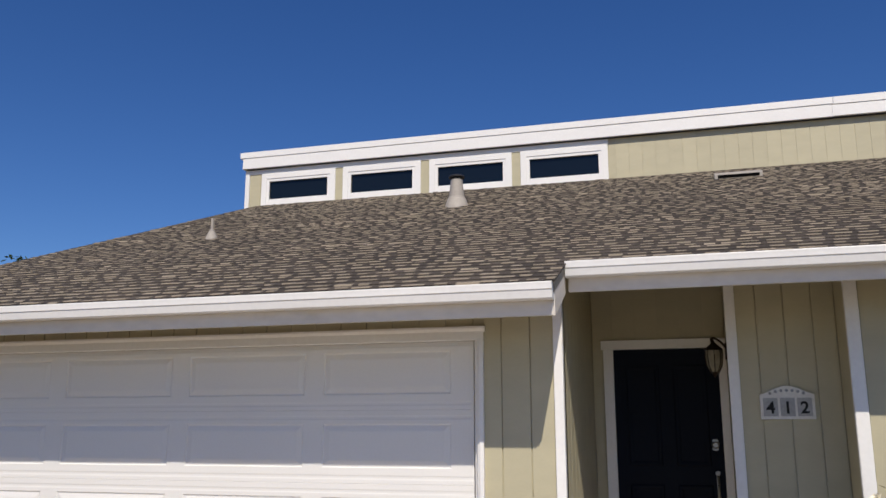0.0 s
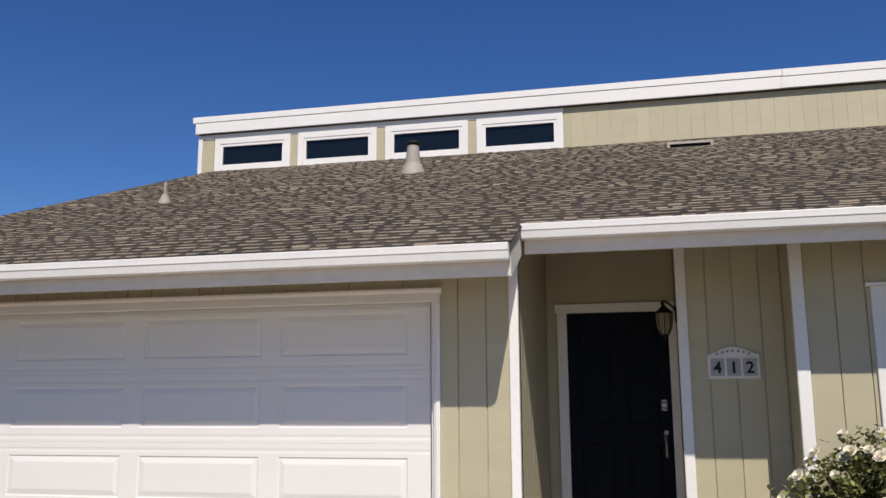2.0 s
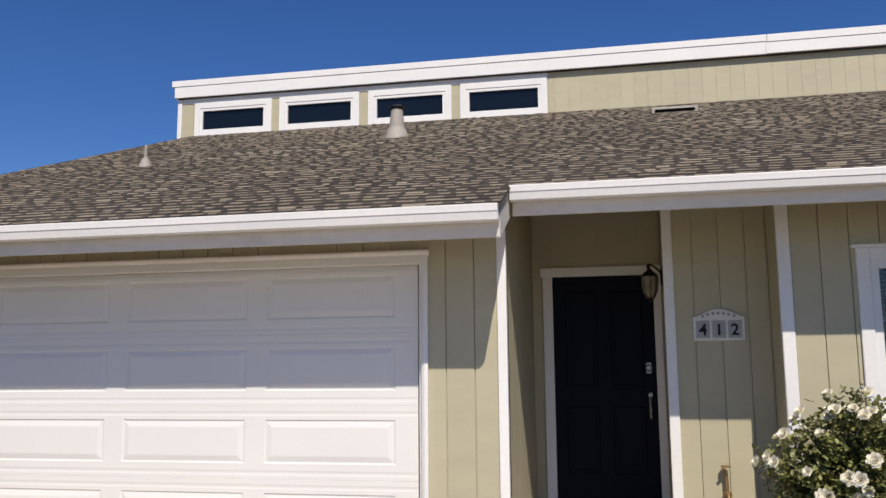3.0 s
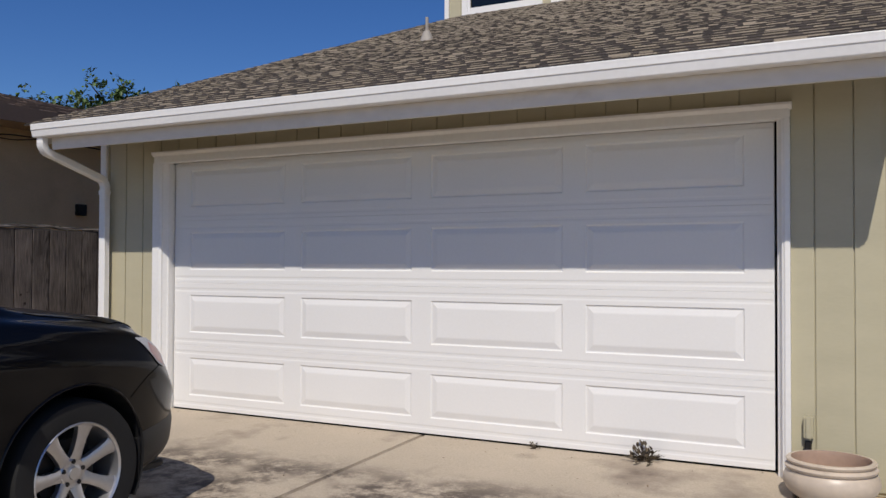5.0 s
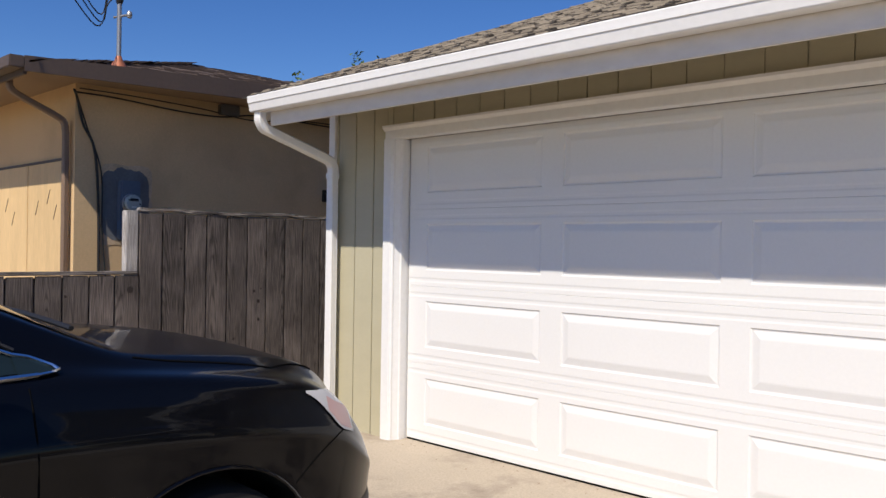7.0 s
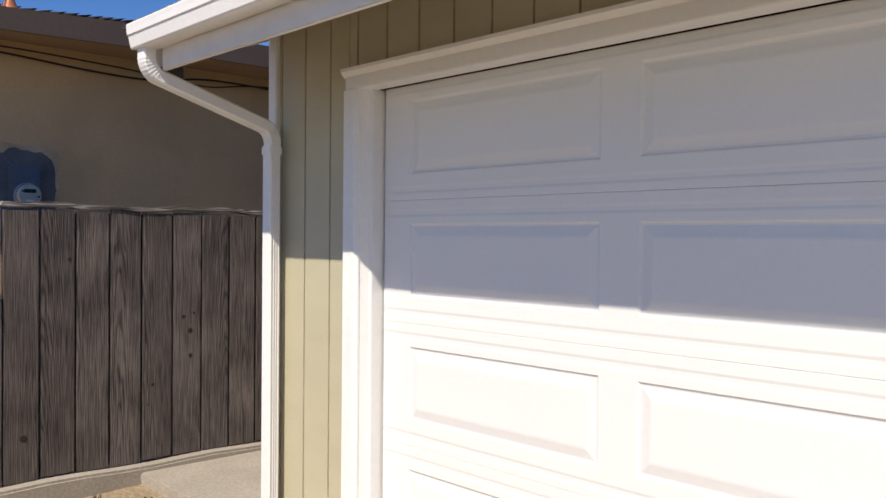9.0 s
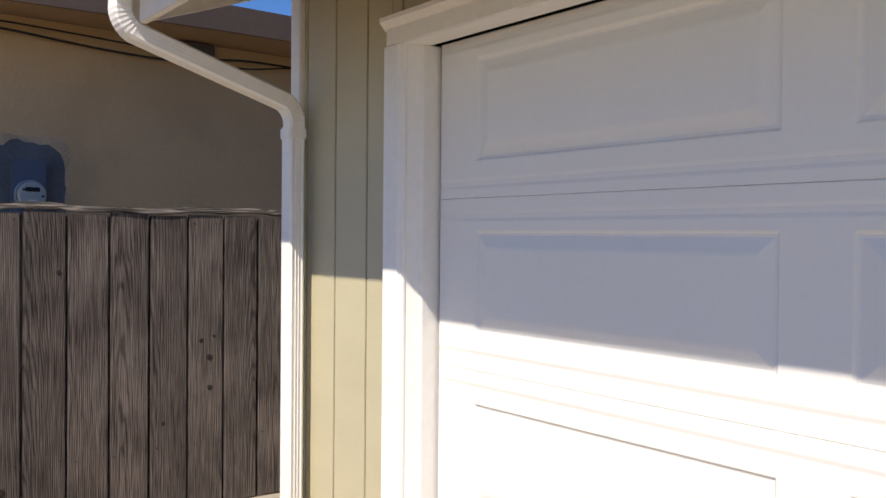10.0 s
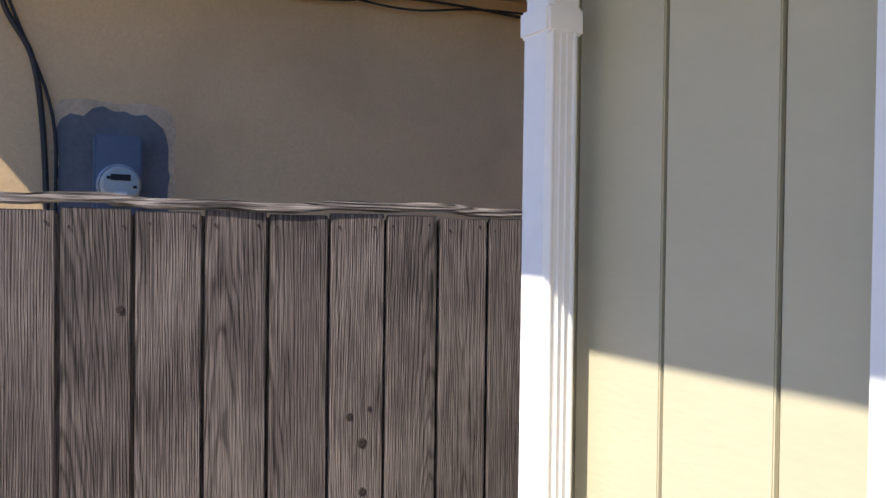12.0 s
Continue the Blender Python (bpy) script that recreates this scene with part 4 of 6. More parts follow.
part("box", b, surface("dusty_grey_box", (0.11, 0.095, 0.08), 0.6, coarse=6, fine=30, var=0.15), jb)

mast = thing("service_mast", (-3.55, -0.54, 3.03), "galvanised service mast with copper flashing on the neighbour roof", "service mast")
b = bmesh.new()
lathe(b, [(0.022, -0.06), (0.022, 0.6)], (-3.55, -0.54, 3.05), 16)
part("pipe", b, GALV, mast, "", True)
b = bmesh.new()
lathe(b, [(0.08, -0.05), (0.065, 0.0), (0.038, 0.04), (0.028, 0.075), (0.025, 0.08)], (-3.55, -0.54, 3.04), 20)
part("flashing", b, RUST, mast, "copper-coloured flashing", True)
b = bmesh.new()
lathe(b, [(0.026, 0.57), (0.036, 0.60), (0.038, 0.65), (0.025, 0.69), (0.005, 0.70)], (-3.55, -0.54, 3.05), 16)
part("weatherhead", b, DARK_METAL, mast, "dark weatherhead", True)
b = bmesh.new()
tube(b, [(-3.62, -0.56, 3.50), (-3.42, -0.50, 3.50)], 0.012, 8)
lathe(b, [(0.02, -0.03), (0.028, 0.0), (0.02, 0.03)], (-3.42, -0.5, 3.50), 12)
part("insulator_arm", b, GALV, mast)
pole = Vector((2.5, -14.0, 12.0))
for k, (start, dip) in enumerate((((-3.60, -0.60, 3.62), 0.30), ((-3.62, -0.58, 3.55), 0.42), ((-3.60, -0.62, 3.50), 0.55))):
    c = thing("service_wire", start, "black overhead service wire slung from the mast", "cable", "service wires")
    a = Vector(start)
    pts = [Vector((-3.55, -0.54, 3.72)), Vector((-3.62, -0.62, 3.72 - 0.05 * k)), a + Vector((-0.06, -0.10, -0.10))]
    for q in (0.05, 0.10, 0.16, 0.25, 0.4, 0.6, 0.8, 1.0):
        p = a.lerp(pole + Vector((0.3 * k, 0, -0.25 * k)), q)
        p.z -= dip * (1 - q) * min(1, q * 6) * 1.1
        pts.append(p)
    b = bmesh.new()
    tube(b, smooth_path(pts, 6), 0.0065, 6)
    part("wire", b, CABLE, c, "", True)

# ---- downspout of the garage eave ----
ds = thing("downspout", (-0.64, -0.17, 0.0), "white fluted metal downspout from the gutter to the ground", "downspout")


def fluted(bm, points, w, h, scale=None, flute=0.0022):
    """A rectangular pipe with flutes on its two sides, bent in the plane across the wall."""
    prof = [(-w / 2, -h / 2 + 0.008), (-w / 2 + 0.008, -h / 2), (w / 2 - 0.008, -h / 2), (w / 2, -h / 2 + 0.008)]
    for f in (-0.2, 0.0, 0.2):
        prof += [(w / 2, f * h - 0.007), (w / 2 - flute, f * h - 0.004), (w / 2 - flute, f * h + 0.004), (w / 2, f * h + 0.007)]
    prof += [(w / 2, h / 2 - 0.008), (w / 2 - 0.008, h / 2), (-w / 2 + 0.008, h / 2), (-w / 2, h / 2 - 0.008)]
    for f in (0.2, 0.0, -0.2):
        prof += [(-w / 2, f * h + 0.007), (-w / 2 + flute, f * h + 0.004), (-w / 2 + flute, f * h - 0.004), (-w / 2, f * h - 0.007)]
    pts = [Vector(p) for p in points]
    rings = []
    for i, p in enumerate(pts):
        d = (pts[min(i + 1, len(pts) - 1)] - pts[max(i - 1, 0)]).normalized()
        up = Vector((1, 0, 0)).cross(d).normalized()
        k = scale[i] if scale else 1.0
        rings.append([bm.verts.new(p + Vector((1, 0, 0)) * a * k + up * c * k) for a, c in prof])
    n = len(prof)
    for a, c in zip(rings, rings[1:]):
        for k in range(n):
            bm.faces.new((a[k], a[(k + 1) % n], c[(k + 1) % n], c[k]))
    bm.faces.new(rings[0]), bm.faces.new(rings[-1][::-1])


DX = -0.664
b = bmesh.new()
fluted(b, [(DX, -0.168, -0.01), (DX, -0.168, 1.87)], 0.075, 0.062)
part("pipe", b, WHITE, ds)
b = bmesh.new()
box(b, DX - 0.041, DX + 0.041, -0.203, -0.133, 1.84, 1.885, 0.005)
part("collar", b, WHITE, ds)


def bend(c, r, a0, a1, n):
    return [Vector((DX, c[0] + r * math.cos(radians(a0 + (a1 - a0) * k / n)), c[1] + r * math.sin(radians(a0 + (a1 - a0) * k / n)))) for k in range(n + 1)]


low = [Vector((DX, -0.165, 1.865))] + bend((-0.255, 1.90), 0.09, 0, 60, 14)
high = bend((-0.71, 2.225), 0.09, 240, 180, 14)
run = low + high + [Vector((DX, -0.80, 2.26))]
b = bmesh.new()
scales = [1.0] + [1.0 + (0.035 if k % 2 else 0.0) for k in range(15)] + [1.0 + (0.035 if k % 2 else 0.0) for k in range(15)] + [1.0]
fluted(b, run, 0.072, 0.062, scales, 0.0006)
part("elbow_run", b, WHITE, ds, "crimped elbows and sloping run")
# ---- roof vents ----
v1 = thing("vent_pipe", (1.07, 2.58, 3.70), "thin grey plumbing vent with a cone flashing on the roof", "roof vent")
b = bmesh.new()
z = roof_z(2.58)
lathe(b, [(0.075, -0.05), (0.068, 0.0), (0.05, 0.045), (0.03, 0.085), (0.022, 0.09)], (1.07, 2.58, z + 0.01), 20)
part("flashing", b, VENT_GREY, v1, "", True)
b = bmesh.new()
lathe(b, [(0.017, 0.0), (0.017, 0.215), (0.013, 0.215), (0.013, 0.17)], (1.07, 2.58, z + 0.03), 14)
part("pipe", b, VENT_GREY, v1, "", True)
v2 = thing("flue_vent", (3.56, 4.45, 4.4), "grey flue vent with a dark cap on the roof", "roof vent")
z = roof_z(4.45)
b = bmesh.new()
lathe(b, [(0.17, -0.08), (0.15, 0.0), (0.125, 0.09), (0.11, 0.105)], (3.56, 4.45, z), 24)
part("flashing", b, VENT_GREY, v2, "", True)
b = bmesh.new()
lathe(b, [(0.11, 0.08), (0.082, 0.30), (0.082, 0.35)], (3.56, 4.45, z), 24)
part("pipe", b, VENT_GREY, v2, "", True)
b = bmesh.new()
lathe(b, [(0.07, 0.34), (0.07, 0.375), (0.105, 0.38), (0.105, 0.40), (0.07, 0.42), (0.01, 0.425)], (3.56, 4.45, z), 24)
part("cap", b, DARK_METAL, v2, "dark vent cap", True)
v3 = thing("roof_louvre", (7.18, 5.6, 4.8), "low flat metal louvre on the roof", "roof vent")
b = bmesh.new()
prism(b, [(5.50, roof_z(5.50) + 0.005), (5.50, roof_z(5.50) + 0.07), (5.55, roof_z(5.55) + 0.085), (5.80, roof_z(5.80) + 0.03), (5.80, roof_z(5.80) + 0.005)], "x", 6.88, 7.49)
part("hood", b, VENT_GREY, v3)
b = bmesh.new()
box(b, 6.92, 7.45, 5.492, 5.499, roof_z(5.5) + 0.012, roof_z(5.5) + 0.055)
part("opening", b, BLACK_GAP, v3, "dark opening")

# ---- entry: lamp, number, mat, tap, pot ----
BRONZE = surface("oil_rubbed_bronze", (0.035, 0.022, 0.015), 0.45, metal=0.7, bump=0.05)
lamp = thing("wall_lamp", (6.6, 1.6, 2.0), "unlit bronze wall lantern with seeded glass beside the front door", "wall lamp")
b = bmesh.new()
box(b, 6.672, 6.699, 1.55, 1.65, 2.04, 2.20, 0.012)
part("back_plate", b, BRONZE, lamp)
b = bmesh.new()
tube(b, smooth_path([(6.68, 1.6, 2.15), (6.64, 1.6, 2.20), (6.585, 1.6, 2.235), (6.56, 1.6, 2.22), (6.575, 1.6, 2.19)], 6), 0.009, 8)
part("arm", b, BRONZE, lamp, "", True)
b = bmesh.new()
lathe(b, [(0.005, 2.225), (0.012, 2.20), (0.03, 2.18), (0.075, 2.14), (0.078, 2.13), (0.01, 2.13)], (6.578, 1.6, 0), 8)
part("cap", b, BRONZE, lamp)
b = bmesh.new()
lathe(b, [(0.066, 2.128), (0.07, 2.08), (0.06, 2.0), (0.03, 1.94)], (6.578, 1.6, 0), 8)
part("glass", b, surface("seeded_amber_glass", (0.30, 0.27, 0.20), 0.15, coarse=20, fine=60, var=0.2, bump=0.2), lamp, "cloudy glass")
for k in range(8):
    a = 2 * math.pi * k / 8
    b = bmesh.new()
    tube(b, [(6.578 + r * math.cos(a), 1.6 + r * math.sin(a), zz) for r, zz in ((0.07, 2.13), (0.074, 2.08), (0.064, 2.0), (0.033, 1.935))], 0.004, 5)
    part("rib", b, BRONZE, lamp)
b = bmesh.new()
lathe(b, [(0.034, 1.945), (0.02, 1.925), (0.012, 1.91), (0.002, 1.895)], (6.578, 1.6, 0), 10)
part("finial", b, BRONZE, lamp)

STONEWARE = surface("pale_cast_stone", (0.74, 0.72, 0.67), 0.7, coarse=8, fine=60, var=0.08, speck=0.1, bump=0.3)
TILE_GREY = surface("grey_number_tile", (0.40, 0.40, 0.39), 0.6, coarse=10, fine=80, var=0.1, speck=0.15, bump=0.1)
INK = surface("black_enamel", (0.008, 0.008, 0.009), 0.75, bump=0)
plq = thing("house_number", (7.067, 0.99, 1.54), "pale arched house number plaque reading 412", "house number")
b = bmesh.new()
outline = [(6.872, 1.54), (7.263, 1.54), (7.263, 1.722)]
for k in range(13):
    q = k / 12
    x = 7.255 - 0.375 * q
    bump_ = max(0.0, math.cos(math.pi * (q - 0.5))) ** 1.4
    outline.append((x, 1.728 + 0.062 * bump_))
outline.append((6.872, 1.722))
prism(b, outline, "y", 0.975, 0.998)
plaque = part("plaque", b, STONEWARE, plq)
for k, ch in enumerate("412"):
    xa = 6.893 + 0.122 * k
    b = bmesh.new()
    box(b, xa, xa + 0.105, 0.971, 0.9749, 1.562, 1.70, 0.001)
    part("number_tile", b, TILE_GREY, plq, "grey tile with a black digit")
    cu = bpy.data.curves.new("digit", "FONT")
    cu.body, cu.size, cu.extrude, cu.align_x = ch, 0.125, 0.0015, "CENTER"
    cu.offset = 0.003
    tmp = bpy.data.objects.new("digit", cu)
    me = bpy.data.meshes.new_from_object(tmp)
    bpy.data.objects.remove(tmp)
    me.transform(pose(xa + 0.0525, 0.9695, 1.585, 90))
    me.transform(Matrix.Translation(-ORIGIN[plq.name]))
    me.materials.clear()
    me.materials.append(INK)
    dg = new("digit", me)
    dg.parent = plq
    ORIGIN[dg.name] = ORIGIN[plq.name]
    tagged(dg, "black digit " + ch)
for k in range(7):
    q = (k - 3) / 3
    b = bmesh.new()
    lathe(b, [(0.012, 0.0), (0.009, -0.005), (0.001, -0.006)], (7.0675 + 0.12 * q, 0.975, 1.735 + 0.022 * (1 - q * q)), 8, "y")
    part("scroll", b, GALV, plq)

mat_red = surface("red_woven_mat", (0.22, 0.095, 0.085), 0.95, coarse=14, fine=120, var=0.35, speck=0.3, bump=0.6, stain=(0.4, 0.36, 0.32), stain_scale=16, stain_at=(0.5, 0.6))
dm = thing("door_mat", (6.14, 1.55, 0.0), "worn red patterned doormat on the entry slab", "door mat")
b = bmesh.new()
box(b, 5.80, 6.49, 1.40, 1.78, -0.011, 0.004, 0.004)
part("woven_top", b, mat_red, dm)
b = bmesh.new()
for q in ((5.785, 5.7995, 1.385, 1.795), (6.4905, 6.505, 1.385, 1.795), (5.7995, 6.4905, 1.385, 1.3995), (5.7995, 6.4905, 1.7805, 1.795)):
    box(b, q[0], q[1], q[2], q[3], -0.011, 0.006, 0.003)
part("border", b, surface("pale_mat_border", (0.42, 0.36, 0.32), 0.95, bump=0.3), dm)

BRASS = surface("weathered_brass", (0.30, 0.19, 0.09), 0.5, metal=0.6, coarse=20, fine=60, var=0.2)
tap = thing("garden_tap", (7.06, 0.85, 0.05), "old brass garden tap on a short standpipe", "garden tap")
b = bmesh.new()
tube(b, [(7.07, 0.95, 0.02), (7.065, 0.95, 0.30), (7.06, 0.955, 0.5)], 0.014, 10)
part("standpipe", b, BRASS, tap, "", True)
b = bmesh.new()
lathe(b, [(0.018, -0.03), (0.032, -0.02), (0.034, 0.02), (0.02, 0.03)], (7.06, 0.94, 0.36), 14)
tube(b, smooth_path([(7.06, 0.95, 0.36), (7.06, 0.89, 0.37), (7.06, 0.86, 0.34), (7.06, 0.855, 0.30)], 4), 0.014, 10)
part("valve", b, BRASS, tap, "", True)
b = bmesh.new()
tube(b, [(7.06, 0.955, 0.5), (7.05, 0.93, 0.55), (7.03, 0.90, 0.56)], 0.011, 8)
lathe(b, [(0.035, -0.006), (0.04, 0.0), (0.035, 0.006)], (7.06, 0.94, 0.575), 8)
part("handle", b, BRASS, tap)
BX = 5.014
bib = thing("hose_bracket", (5.05, -0.12, 0.1), "small tan pipe cover with a dark valve on the siding", "pipe bracket")
b = bmesh.new()
box(b, BX, BX + 0.052, -0.158, -0.101, 0.235, 0.382, 0.014)
part("cover", b, SIDING, bib, "tan painted cover")
b = bmesh.new()
box(b, BX + 0.005, BX + 0.04, -0.14, -0.101, 0.15, 0.234, 0.006)
tube(b, [(5.035, -0.13, 0.19), (5.01, -0.145, 0.17), (5.01, -0.15, 0.12)], 0.009, 8)
part("valve", b, DARK_METAL, bib, "dark valve")
pot = thing("plant_pot", (5.17, -0.42, -0.025), "empty round beige glazed plant pot by the garage corner", "plant pot")
b = bmesh.new()
lathe(b, [(0.13, 0), (0.15, 0.0034), (0.215, 0.0504), (0.242, 0.1008), (0.238, 0.1386), (0.222, 0.1638), (0.218, 0.168), (0.228, 0.1747), (0.232, 0.1865), (0.222, 0.1982), (0.212, 0.2016), (0.222, 0.21), (0.226, 0.2201), (0.22, 0.2268), (0.2, 0.2285)], (5.17, -0.42, -0.026), 48)
for f in [f for f in b.faces if len(f.verts) > 8 and f.calc_center_median().z > 0.1]:
    b.faces.remove(f)
part("bowl", b, CLAY, pot, "", True)
b = bmesh.new()
lathe(b, [(0.2, 0.2281), (0.195, 0.21), (0.2, 0.168), (0.19, 0.0756), (0.12, 0.0252), (0.001, 0.0235)], (5.17, -0.42, -0.026), 48)
for f in [f for f in b.faces if len(f.verts) > 8 and f.calc_center_median().z > 0.2]:
    b.faces.remove(f)
part("inside", b, CLAY_IN, pot, "bare reddish clay inside", True)


# ---- shingles, the nearest as pieces, the rest as one mesh ----
def tab(bm, x, w, y, depth, lift, zf, butt=0):
    """One shingle tab: a thin wedge that lies on the slope."""
    y1 = y + depth
    za, zb = zf(y), zf(y1)
    v = [bm.verts.new(p) for p in ((x, y, za - 0.014), (x + w, y, za - 0.014), (x + w, y, za + lift), (x, y, za + lift), (x, y1, zb - 0.004), (x + w, y1, zb - 0.004))]
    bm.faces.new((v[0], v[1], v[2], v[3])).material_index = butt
    bm.faces.new((v[3], v[2], v[5], v[4])), bm.faces.new((v[0], v[3], v[4])), bm.faces.new((v[1], v[5], v[2]))


rs = random.Random(21)
COURSE = 0.138 / math.sqrt(1 + SLOPE ** 2)
TOOTH = COURSE * 0.72
stock = {}
for w_ in (0.06, 0.08, 0.10, 0.13, 0.16, 0.20):
    for lift in (0.006, 0.010):
        t = bmesh.new()
        tab(t, 0, w_ - 0.003, 0, TOOTH, lift, lambda y: SLOPE * y)
        stock[w_, lift] = shared("shingle", t, SHINGLE_PIECE)
        stock[w_, lift].materials.append(SHINGLE_SHADOW_EDGE)
rest, under = bmesh.new(), bmesh.new()
count = 0
course = 0
y = -0.848
while y < UY - 0.02:
    end = 5.575 if y < -0.272 else 12.25
    # the lower layer, dark, unbroken; its butts carry the painted shadow line
    x = -0.82
    while x < end:
        w_ = min(rs.uniform(0.12, 0.4), end - x)
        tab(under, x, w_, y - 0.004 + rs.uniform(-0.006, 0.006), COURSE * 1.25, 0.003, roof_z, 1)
        x += w_
    # the upper layer, toothed
    x = -0.82 + rs.uniform(0, 0.1)
    while x < end:
        w_ = rs.choice((0.06, 0.08, 0.08, 0.10, 0.10, 0.13, 0.16))
        w_fit = min(w_, end - x)
        lift = rs.choice((0.006, 0.010))
        yy = y + 0.012 + 0.008 * math.sin(x * 2.3 + course * 1.7) + rs.uniform(-0.014, 0.012)
        if course < 5 and 0.6 < x < 5.5 and w_fit == w_ and count < 300:
            piece("shingle", stock[w_, lift], (x, yy, roof_z(yy)), roof_main)
            count += 1
        else:
            tab(rest, x, w_fit - 0.003, yy, TOOTH * rs.uniform(0.85, 1.1), lift + rs.uniform(-0.001, 0.001), roof_z)
        x += w_ + (rs.uniform(0.03, 0.085) if rs.random() < 0.85 else 0.0)
    y += COURSE
    course += 1
field = tagged(part("shingle_field", rest, SHINGLE, roof_main, "weathered grey-brown shingles"), kind="stuff")
field.data.materials.append(SHINGLE_SHADOW_EDGE)
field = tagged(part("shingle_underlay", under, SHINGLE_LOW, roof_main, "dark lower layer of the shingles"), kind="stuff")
field.data.materials.append(SHINGLE_SHADOW_EDGE)


# the neighbour's two visible slopes
def nslope(bm, side):
    s_ = (RIDGE - EZ) / 3.11
    step = 0.17
    d = 0.0
    while d < 3.05:
        a0, a1 = (-1.56 + d, 9.4 - d) if side == "x" else (-9.2 + d, -3.0 - d)
        a = a0
        while a < a1:
            w_ = rs.choice((0.14, 0.2, 0.26))
            w2 = min(w_, a1 - a)
            lift = rs.uniform(0.008, 0.03)
            pts = ((a, d, -0.01), (a + w2, d, -0.01), (a + w2, d, lift), (a, d, lift), (a, d + step * 1.15, 0.0), (a + w2, d + step * 1.15, 0.0))
            vs = []
            for p, q, h in pts:
                z_ = EZ - 0.02 + s_ * q + h
                vs.append(bm.verts.new((-3.034 - q, p, z_) if side == "x" else (p, -1.534 + q, z_)))
            bm.faces.new((vs[0], vs[1], vs[2], vs[3])), bm.faces.new((vs[3], vs[2], vs[5], vs[4])), bm.faces.new((vs[0], vs[3], vs[4])), bm.faces.new((vs[1], vs[5], vs[2]))
            a += w_
        d += step


b = bmesh.new()
nslope(b, "x"), nslope(b, "y")
tagged(part("shingle_field", b, SHINGLE_OLD, nroof, "curled old brown shingles"), kind="stuff")

# ---- parked car ----
from mathutils.bvhtree import BVHTree

CAR_X, CAR_NOSE = 1.215, -1.85      # middle line, foremost point
PAINT = surface("black_car_paint", (0.0022, 0.0026, 0.0042), 0.3, coarse=2, fine=300, var=0.1, speck=0.05, bump=0.0, coat=0.52)
PAINT.node_tree.nodes["Principled BSDF"].inputs["Specular IOR Level"].default_value = 0.05
PAINT.node_tree.nodes["Principled BSDF"].inputs["Coat IOR"].default_value = 1.42
TRIM_BLACK = surface("black_trim_plastic", (0.012, 0.012, 0.013), 0.55, coarse=5, fine=120, var=0.1, bump=0.1)
RUBBER = surface("tyre_rubber", (0.008, 0.008, 0.008), 0.85, coarse=10, fine=90, var=0.15, speck=0.15, bump=0.2)
CHROME = surface("bright_chrome", (0.75, 0.76, 0.78), 0.12, metal=1.0, coarse=3, fine=30, var=0.02, speck=0.01, bump=0)
ALLOY = surface("silver_alloy", (0.5, 0.5, 0.515), 0.34, metal=0.85, coarse=4, fine=60, var=0.04, speck=0.03, bump=0.02)
TINTED = glass_like("tinted_car_glass", (0.010, 0.018, 0.022), 0.02, 1.36)
LENS = glass_like("clear_headlight_lens", (0.62, 0.61, 0.60), 0.12, 1.5)
LENS_PINK = glass_like("pinkish_side_marker", (0.62, 0.40, 0.36), 0.2, 1.5)


def track(table, s):
    """Smooth value at s from rows of (s, value)."""
    xs_, vs_ = [r[0] for r in table], [r[1] for r in table]
    if s <= xs_[0]:
        return vs_[0]
    for i in range(len(xs_) - 1):
        if s <= xs_[i + 1]:
            t = (s - xs_[i]) / (xs_[i + 1] - xs_[i])
            d0 = (vs_[i + 1] - vs_[i - 1]) / (xs_[i + 1] - xs_[i - 1]) if i else (vs_[1] - vs_[0]) / (xs_[1] - xs_[0])
            d1 = (vs_[i + 2] - vs_[i]) / (xs_[i + 2] - xs_[i]) if i + 2 < len(xs_) else (vs_[i + 1] - vs_[i]) / (xs_[i + 1] - xs_[i])
            h = xs_[i + 1] - xs_[i]
            return (2 * t ** 3 - 3 * t * t + 1) * vs_[i] + (t ** 3 - 2 * t * t + t) * h * d0 + (3 * t * t - 2 * t ** 3) * vs_[i + 1] + (t ** 3 - t * t) * h * d1
    return vs_[-1]


C_TOP = [(0, 0.62), (0.05, 0.74), (0.12, 0.835), (0.2, 0.905), (0.3, 0.98), (0.42, 1.035), (0.6, 1.075), (0.8, 1.10), (1.0, 1.125), (1.12, 1.155), (1.3, 1.25), (1.55, 1.39), (1.78, 1.497), (2.0, 1.58), (2.25, 1.64), (2.7, 1.68), (3.1, 1.67), (3.6, 1.625), (4.0, 1.55), (4.25, 1.45), (4.45, 1.25), (4.6, 1.05), (4.70, 0.92), (4.77, 0.72)]
C_SHOULDER = [(0, 0.54), (0.05, 0.60), (0.12, 0.675), (0.2, 0.755), (0.28, 0.825), (0.36, 0.89), (0.45, 0.938), (0.55, 0.97), (0.7, 1.0), (0.9, 1.03), (1.1, 1.055), (1.4, 1.08), (2.0, 1.10), (3.0, 1.125), (4.0, 1.16), (4.45, 1.10), (4.6, 0.98), (4.70, 0.86), (4.77, 0.68)]
C_WIDE = [(0, 0.46), (0.03, 0.60), (0.08, 0.70), (0.16, 0.785), (0.28, 0.862), (0.42, 0.912), (0.6, 0.935), (0.93, 0.945), (1.5, 0.94), (3.0, 0.942), (3.8, 0.94), (4.2, 0.92), (4.5, 0.86), (4.65, 0.79), (4.72, 0.72), (4.77, 0.55)]
